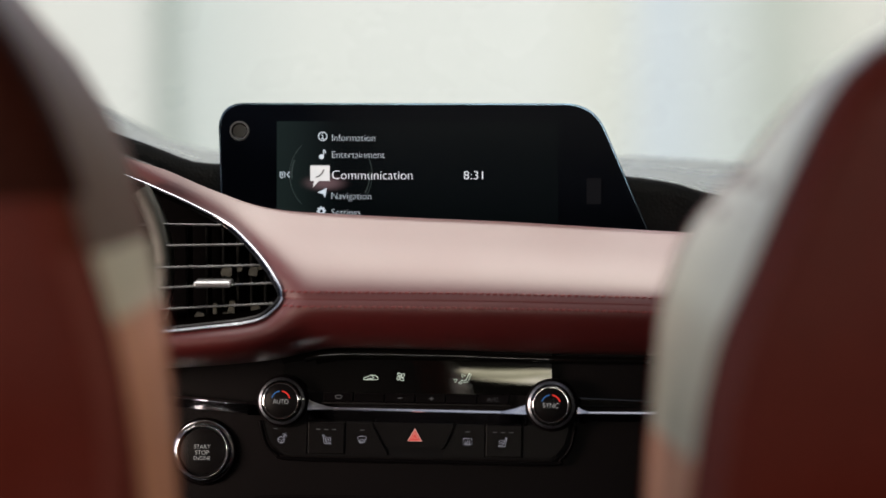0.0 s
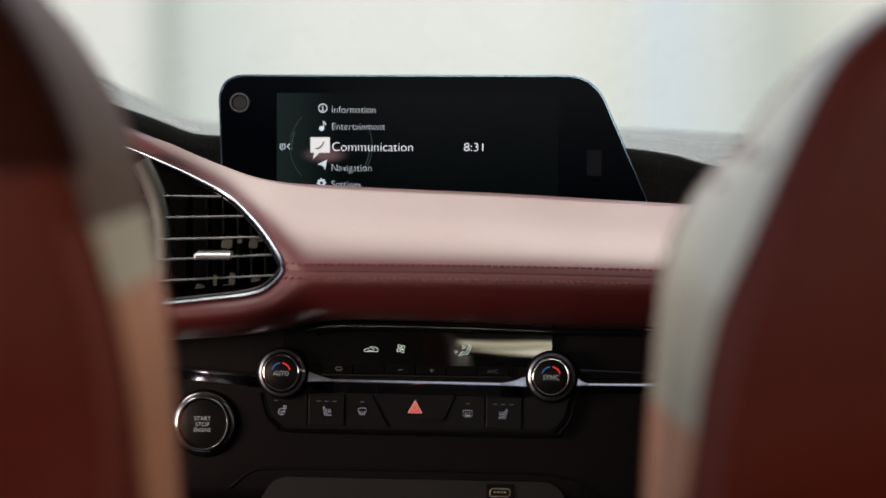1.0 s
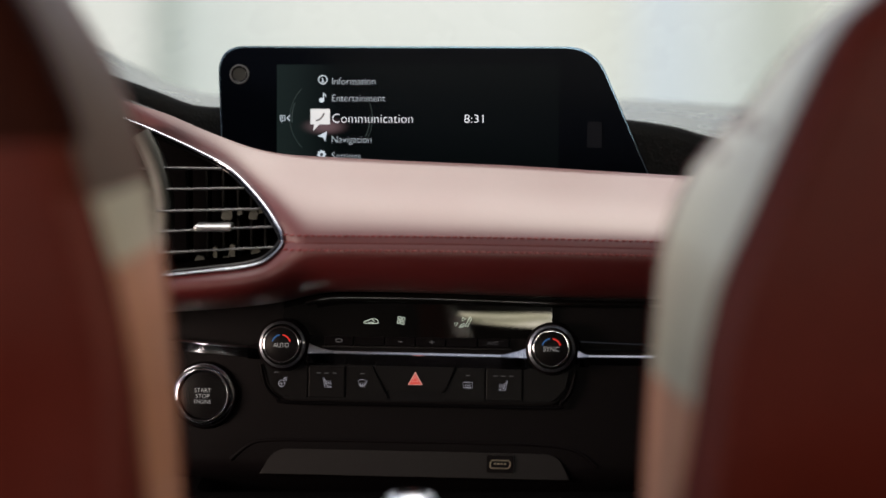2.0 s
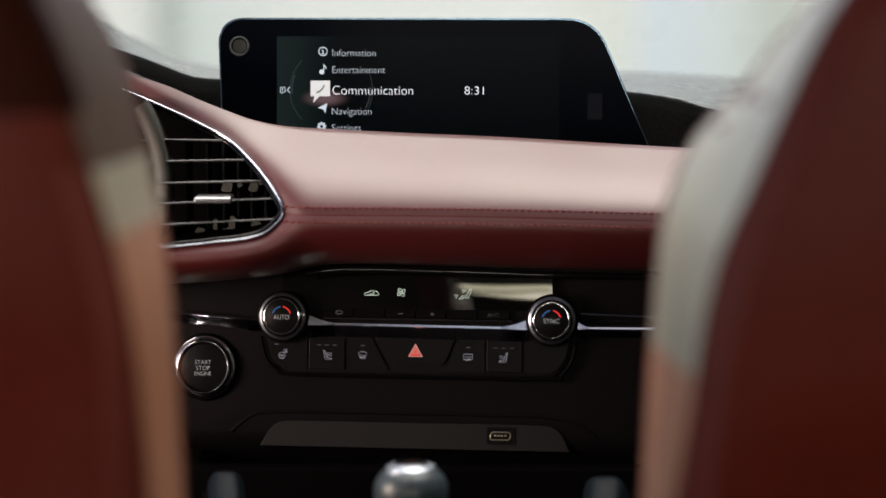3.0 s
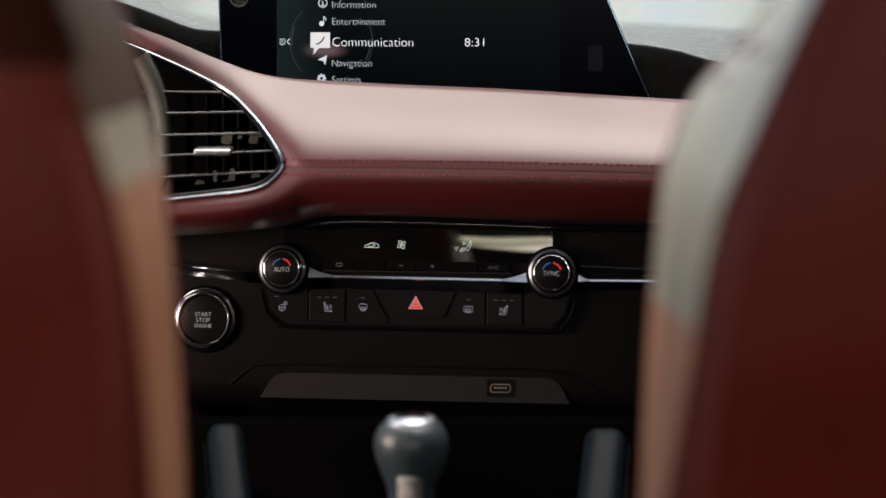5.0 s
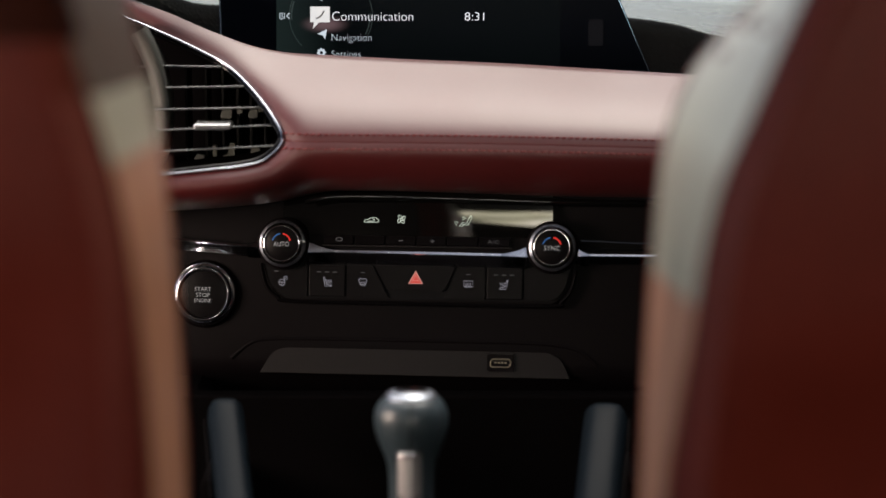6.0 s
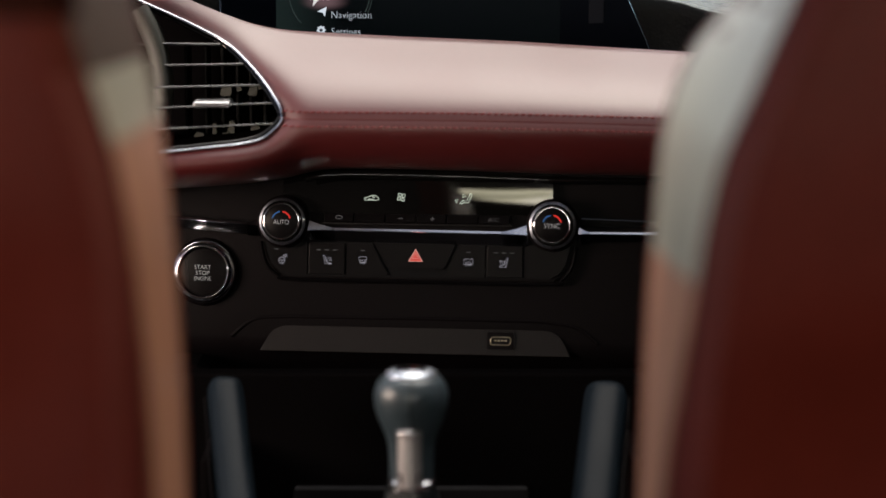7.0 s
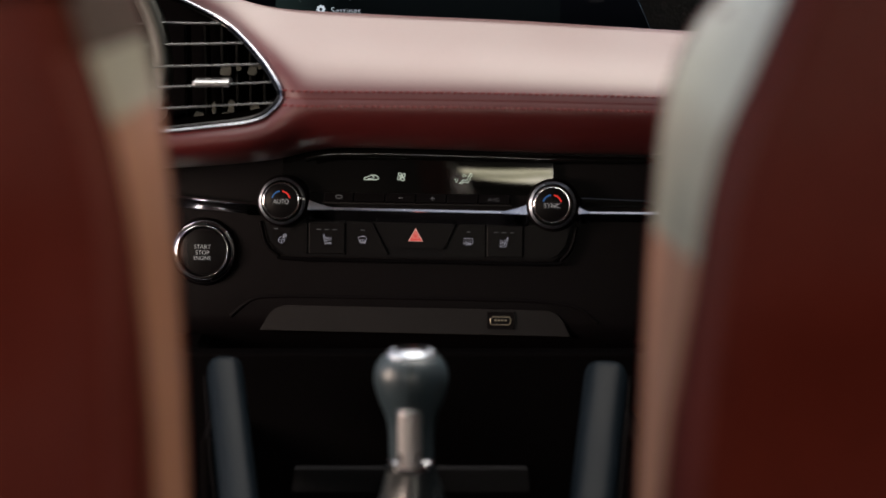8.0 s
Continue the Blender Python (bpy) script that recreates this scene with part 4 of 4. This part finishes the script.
part("outer_ring", lathe([(0.0214, 0.006), (0.0232, 0.0030), (0.0230, 0.0012), (0.0220, 0.0002), (0.0206, -0.0006), (0.0198, 0.001)], 64), trim_chrome, start, "satin chrome outer ring")
part("rim", lathe([(0.0196, 0.002), (0.0196, -0.0020), (0.0194, -0.0032), (0.0190, -0.0039), (0.0185, -0.0040), (0.0180, -0.0036), (0.0176, -0.0026), (0.0175, 0.003)], 64), chrome, start, "polished chrome rim")
part("cap", lathe([(0.0, -0.0022), (0.0140, -0.0020), (0.0168, -0.0012), (0.0173, 0.001), (0.0173, 0.004)], 56), button_black, start)
lettering("word", "START", print_white, start, 0.0, 0.0036, 0.0120, -0.0026, 0.0030, "centre")
lettering("word", "STOP", print_white, start, 0.0, -0.0006, 0.0100, -0.0026, 0.0030, "centre")
lettering("word", "ENGINE", print_white, start, 0.0, -0.0046, 0.0122, -0.0026, 0.0028, "centre")

# ======== storage slot and socket ========
slot = thing("storage_slot", PANEL @ pose(0, 0.006, 0), "shallow charcoal storage slot with a small socket", "storage tray")
part("moulding", sweep([(x * MM, 0.001, z * MM) for x, z in spline([(-135, -60), (-121, -48.8), (-106, -45.6), (-60, -44.8), (0, -44.6), (60, -44.8), (92, -45.4), (116, -49.4), (130, -60)], 6)], 0.0016, 0.0016, n=8), soft_black, slot, "raised black moulding")
part("lip", slab(corners([(-0.1135, -0.070), (-0.1030, -0.0515), (0.1015, -0.0515), (0.1110, -0.070)], [0.0, 0.020, 0.020, 0.0], 10), -0.001, 0.002, 0.0005), charcoal, slot, "charcoal ledge")
port = thing("usb_socket", PANEL @ pose(0.0610, 0.004, -0.0592), "small usb socket with pale metal edge", "socket")
part("cover", slab(corners([(-0.0096, -0.0062), (-0.0096, 0.0062), (0.0096, 0.0062), (0.0096, -0.0062)], 0.0012, 4), -0.0008, 0.002, 0.0005), soft_black, port)
part("shell", strokes([[(-7.0, -2.4), (-7.0, 0.8), (-5.6, 2.6), (6.2, 2.6), (7.4, 1.0), (7.0, -1.8), (5.6, -3.0), (-6.0, -3.0), (-7.0, -2.4)]], 0.0005, -0.0011), usb_gold, port)
for x in (-3.6, -1.2, 1.2, 3.6):
    part("contact", box((x - 0.8) * MM, (x + 0.8) * MM, -0.0014, -0.0006, -0.0004, 0.0008), usb_gold, port)

# ======== gear lever ========
GX, GY = -0.0203, 1.50
lever = thing("gear_lever", Matrix.Translation((GX, GY, -0.001)), "leather wrapped gear lever with a bright metal collar", "gear lever")
prof = spline([(0.0, 0.5424), (0.007, 0.5422), (0.0140, 0.5408), (0.0200, 0.5368), (0.0234, 0.5310), (0.0243, 0.5245), (0.0233, 0.5175), (0.0208, 0.5100), (0.0178, 0.5030), (0.0158, 0.4970), (0.0148, 0.4880), (0.0144, 0.4700)], 5)
prof = [(r * 0.955, z) for r, z in prof]
part("knob", lathe(prof, 64, "z"), knob_leather, lever, "smooth black leather knob")
part("knob_cap", lathe([(0.0, 0.5436), (0.0075, 0.5434), (0.0104, 0.5430), (0.0112, 0.5422), (0.0114, 0.5390)], 48, "z"), dark_chrome, lever, "dark metal cap")
part("cap_ring", lathe([(0.0110, 0.5400), (0.0112, 0.5424), (0.0122, 0.5426), (0.0140, 0.5420), (0.0156, 0.5409), (0.0162, 0.5392)], 48, "z"), cap_silver, lever, "bright ring round the cap")
part("knob_seam", sweep([(0, -(r + 0.0001), z) for r, z in prof[8:-12]], 0.0003, n=6), void_black, lever)
bm = lathe([(0.0, 0.5078), (0.0074, 0.5078), (0.0084, 0.5072), (0.0082, 0.5050), (0.0076, 0.5046), (0.0076, 0.4715), (0.0, 0.4715)], 40, "z")
part("collar", bm, insert_metal, lever, "polished metal insert", at=pose(-0.001, -0.0142 - 0.004, 0.4715, -6) @ pose(0, 0, -0.4715))
part("ring", lathe([(0.0140, 0.4735), (0.0158, 0.4725), (0.0163, 0.4695), (0.0158, 0.4665), (0.0140, 0.4655)], 48, "z"), chrome, lever, "polished ring")
part("collar_rim", lathe([(0.0072, 0.0), (0.0082, 0.0004), (0.0086, 0.0014), (0.0082, 0.0024), (0.0072, 0.0028)], 40, "z"), chrome, lever, "bright upper rim", at=pose(-0.001, -0.0142 - 0.004, 0.4715, -6) @ pose(0, 0, 0.0335))
part("latch", box(-0.0042, 0.0022, -0.0235, -0.014, 0.4745, 0.4790, 0.0010), gloss_black, lever)
part("latch_frame", sweep([(-0.0065, -0.0225, 0.4815), (-0.0060, -0.0230, 0.4755), (-0.0042, -0.0232, 0.4732), (0.0022, -0.0232, 0.4732), (0.0040, -0.0230, 0.4755), (0.0045, -0.0225, 0.4815)], 0.0011, n=8), chrome, lever, "bright latch frame")
rows = []
for i in range(13):
    t = i / 12
    z = 0.4665 - 0.085 * t
    rows.append([((0.0150 + 0.022 * t ** 1.2 + (0.0030 * t + 0.0012) * math.sin(4 * a + 5 * t)) * math.cos(a), (0.0150 + 0.028 * t ** 1.2 + (0.0030 * t + 0.0012) * math.sin(4 * a + 5 * t)) * math.sin(a), z) for a in (math.tau * j / 48 for j in range(48))])
part("boot", loft(rows, closed=True), boot_leather, lever, "creased black leather boot")

# ======== centre console ========
console = thing("centre_console", Matrix(), "black centre console between the seats", "console")
part("base", box(-0.135, 0.105, 0.45, 1.72, 0.0, 0.382, 0.012), soft_black, console)
part("tray_wall", slab(corners([(-0.102, 0.4225), (-0.100, 0.4380), (0.056, 0.4380), (0.058, 0.4225)], 0.002, 3), 1.60, 1.61, 0.0), tray_black, console)
# near-black sheets; the shade of the open recess is their colour
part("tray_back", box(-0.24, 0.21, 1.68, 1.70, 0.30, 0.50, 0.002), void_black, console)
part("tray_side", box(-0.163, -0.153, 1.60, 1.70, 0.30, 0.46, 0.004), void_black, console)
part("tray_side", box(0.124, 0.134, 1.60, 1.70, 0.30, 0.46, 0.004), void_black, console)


def rail(name, top, bottom, half, deep):
    """A padded rail: rounded sections from its blunt top down to the console."""
    t = thing(name, Matrix(), "blue-grey padded rail at the side of the console", "padded rail", "console rails")
    a, b = Vector(top), Vector(bottom)
    way = (b - a).normalized()
    out = Vector((1 if a.x > 0 else -1, 0, 0))
    back = way.cross(Vector((1, 0, 0))).normalized()
    ring = [(math.copysign(abs(math.cos(u)) ** 0.62, math.cos(u)), math.copysign(abs(math.sin(u)) ** 0.75, math.sin(u))) for u in (math.tau * i / 32 for i in range(32))]
    rows = []
    for step, wide, thick in ((-0.0005, 0.60, 0.45), (0.0006, 0.78, 0.72), (0.003, 0.90, 0.90), (0.007, 0.97, 0.98), (0.012, 1.0, 1.0)):
        rows.append([a + way * step - out * half * (1 - wide) * 0.8 + Vector((half * wide * cx, 0, 0)) + back * (deep * thick * cy) for cx, cy in ring])
    span = (b - a).length
    for i in range(1, 10):
        rows.append([a + way * (0.012 + (span - 0.012) * i / 9) + Vector((half * cx, 0, 0)) + back * (deep * cy) for cx, cy in ring])
    part("pad", loft(rows, closed=True, caps=True), rail_blue, t)
    return t


rl = rail("console_rail", (-0.1474, 1.62, 0.5030), (-0.1205, 1.47, 0.391), 0.0126, 0.017)
rr_ = rail("console_rail", (0.1094, 1.62, 0.4990), (0.0860, 1.47, 0.391), 0.0150, 0.018)
part("piping", sweep([(0.1240, 1.606, 0.500), (0.1150, 1.545, 0.450), (0.1010, 1.462, 0.383)], 0.0004, n=6), soft_black, rr_)
part("piping", sweep([(-0.1600, 1.606, 0.500), (-0.1500, 1.545, 0.450), (-0.1340, 1.462, 0.383)], 0.0004, n=6), soft_black, rl)

# added near-black sheets fill the footwells, standing in for deep shade
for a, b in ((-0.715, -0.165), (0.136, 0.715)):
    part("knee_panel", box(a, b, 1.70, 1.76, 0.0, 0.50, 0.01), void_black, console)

# ======== front seats ========
right_rear = smooth_line([(0.30, 0.266), (0.50, 0.2715), (0.60, 0.2680), (0.659, 0.2622), (0.703, 0.2565), (0.731, 0.249), (0.753, 0.2395), (0.785, 0.2265), (0.809, 0.2160), (0.830, 0.2060), (0.848, 0.1930), (0.860, 0.176), (0.873, 0.145), (0.885, 0.10), (0.893, 0.06)])
right_front = smooth_line([(0.30, 0.270), (0.50, 0.2755), (0.60, 0.2735), (0.635, 0.2725), (0.684, 0.2697), (0.7354, 0.2645), (0.7661, 0.2530), (0.7802, 0.2430), (0.7975, 0.2260), (0.825, 0.2050), (0.8455, 0.182), (0.8605, 0.158), (0.873, 0.125), (0.885, 0.085), (0.893, 0.05)])
left_rear = smooth_line([(0.30, 0.262), (0.50, 0.2640), (0.60, 0.2650), (0.66, 0.2630), (0.696, 0.2565), (0.729, 0.2470), (0.753, 0.2400), (0.785, 0.2300), (0.809, 0.2190), (0.830, 0.2070), (0.848, 0.1930), (0.860, 0.176), (0.873, 0.145), (0.885, 0.10), (0.893, 0.06)])
left_front = smooth_line([(0.30, 0.270), (0.50, 0.2740), (0.60, 0.2715), (0.65, 0.2690), (0.678, 0.2665), (0.7056, 0.2630), (0.733, 0.2575), (0.755, 0.2520), (0.776, 0.2455), (0.795, 0.2355), (0.816, 0.2225), (0.828, 0.2115), (0.843, 0.1990), (0.86, 0.176), (0.873, 0.135), (0.885, 0.09), (0.893, 0.05)])


def front_seat(cx, lift, rear_half, front_half, panel_split, panel_top, back_split):
    seat = thing("front_seat", Matrix.Translation((cx, 0, lift)), "dark red leather front seat seen from behind", "car seat", "front seats")
    zs = [0.30, 0.40, 0.50, 0.56, 0.60, 0.64, 0.66, 0.672, 0.68, 0.69, 0.70, 0.72, 0.73, 0.74, 0.755, 0.77, 0.785, 0.80, 0.815, 0.83, 0.843, 0.855, 0.865, 0.875, 0.885, 0.893]
    shell, lows, sides, shoulders, edges, uppers = [], [[], []], [[], []], [[], []], [[], []], []
    for z in zs:
        r, f = rear_half(z), front_half(z)
        y0 = 1.06 - 0.02 * (z - 0.7)
        hollow = 0.030 / (1 + math.exp((z - 0.625) / 0.012))
        k = min(1.0, r / 0.15)
        half = [(0.0, y0 - 0.016 * k + hollow), (r * 0.35, y0 - 0.015 * k + hollow), (r * 0.65, y0 - 0.011 * k + hollow), (r - 0.055 * k, y0 - 0.006 + hollow * 0.7), (r - 0.028 * k, y0 - 0.003 + hollow * 0.2), (r - 0.014 * k, y0), (r - 0.006 * k, y0 + 0.004), (r - 0.0015 * k, y0 + 0.011),
                (r + 0.001, y0 + 0.024), (r * 0.55 + f * 0.45 + 0.001, y0 + 0.07), (f - 0.001, y0 + 0.108), (f, y0 + 0.124), (f - 0.005 * k, y0 + 0.138), (f - 0.022 * k, y0 + 0.150),
                (f - 0.055 * k, y0 + 0.145), (f - 0.09 * k, y0 + 0.12), (f * 0.4, y0 + 0.10), (0.0, y0 + 0.095)]
        full = half + [(-x, y) for x, y in half[-2:0:-1]]
        shell.append([(x, y, z) for x, y in full])
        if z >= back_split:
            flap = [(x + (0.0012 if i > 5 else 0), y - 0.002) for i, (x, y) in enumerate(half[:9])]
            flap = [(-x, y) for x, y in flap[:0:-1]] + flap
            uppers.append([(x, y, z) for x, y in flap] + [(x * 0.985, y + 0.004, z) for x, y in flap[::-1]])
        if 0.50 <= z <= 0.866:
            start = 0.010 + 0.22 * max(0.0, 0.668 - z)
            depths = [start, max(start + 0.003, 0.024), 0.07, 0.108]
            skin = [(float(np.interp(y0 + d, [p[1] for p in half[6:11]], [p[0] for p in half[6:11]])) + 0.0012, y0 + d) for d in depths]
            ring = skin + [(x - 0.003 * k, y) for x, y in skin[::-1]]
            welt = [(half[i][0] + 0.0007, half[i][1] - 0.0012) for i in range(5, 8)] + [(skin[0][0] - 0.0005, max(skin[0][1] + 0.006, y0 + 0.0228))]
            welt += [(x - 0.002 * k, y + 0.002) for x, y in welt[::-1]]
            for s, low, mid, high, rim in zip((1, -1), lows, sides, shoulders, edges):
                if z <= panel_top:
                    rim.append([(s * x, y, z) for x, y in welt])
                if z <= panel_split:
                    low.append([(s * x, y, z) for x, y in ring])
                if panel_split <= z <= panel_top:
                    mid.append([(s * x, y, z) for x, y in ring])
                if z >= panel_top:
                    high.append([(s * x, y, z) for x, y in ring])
    part("backrest", loft(shell, closed=True, caps=True), seat_leather, seat)
    # lower sides: warm sheen is painted as tan
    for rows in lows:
        part("sheen_panel", loft(rows, closed=True, caps=True), lower_side_sheen, seat, "lower seat side, warm sheen put into a tan colour")
    # strip coloured to soften the step from painted sheen to dark back
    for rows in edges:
        part("sheen_edge", loft(rows, closed=True, caps=True), edge_sheen, seat, "rounded seat edge, fringe of sheen put into a red colour")
    # upper sides: daylight sheen is painted as a pale tone
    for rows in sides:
        part("sheen_panel", loft(rows, closed=True, caps=True), side_sheen, seat, "seat side, window sheen put into a pale colour")
    # shaded top of the left seat, painted as darker pieces
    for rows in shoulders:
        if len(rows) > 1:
            part("shade_shoulder", loft(rows, closed=True, caps=True), shade_side, seat, "seat shoulder, shade put into a brown colour")
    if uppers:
        part("shade_upper_back", loft(uppers, closed=True, caps=True), shade_back, seat, "upper seat back, shade put into a dark colour")
    # unseen black front, added to keep red out of readout and chrome reflections
    front = []
    for z in zs[1:-3]:
        f, y0 = front_half(z), 1.06 - 0.02 * (z - 0.7)
        w = f - 0.022
        row = [(-w, y0 + 0.153), (-w * 0.9, y0 + 0.152), (-w * 0.75, y0 + 0.140), (-w * 0.4, y0 + 0.112), (0, y0 + 0.106), (w * 0.4, y0 + 0.112), (w * 0.75, y0 + 0.140), (w * 0.9, y0 + 0.152), (w, y0 + 0.153)]
        front.append([(x, y, z) for x, y in row] + [(x, y - 0.012, z) for x, y in row[::-1]])
    part("unseen_front", loft(front, closed=True, caps=True), charcoal, seat, "unseen black front, added to keep red out of reflections")
    # unseen cushion, black so the lever's collar reflects less red
    part("cushion", box(-0.25, 0.25, 1.12, 1.50, 0.24, 0.34, 0.045, 4), charcoal, seat)
    part("base", box(-0.22, 0.22, 1.09, 1.48, -lift, 0.245, 0.01), soft_black, seat)
    return seat


front_seat(0.371, 0.0, right_rear, right_front, 0.672, 0.865, 1.0)
front_seat(-0.400, 0.034, left_rear, left_front, 0.70, 0.73, 0.755)
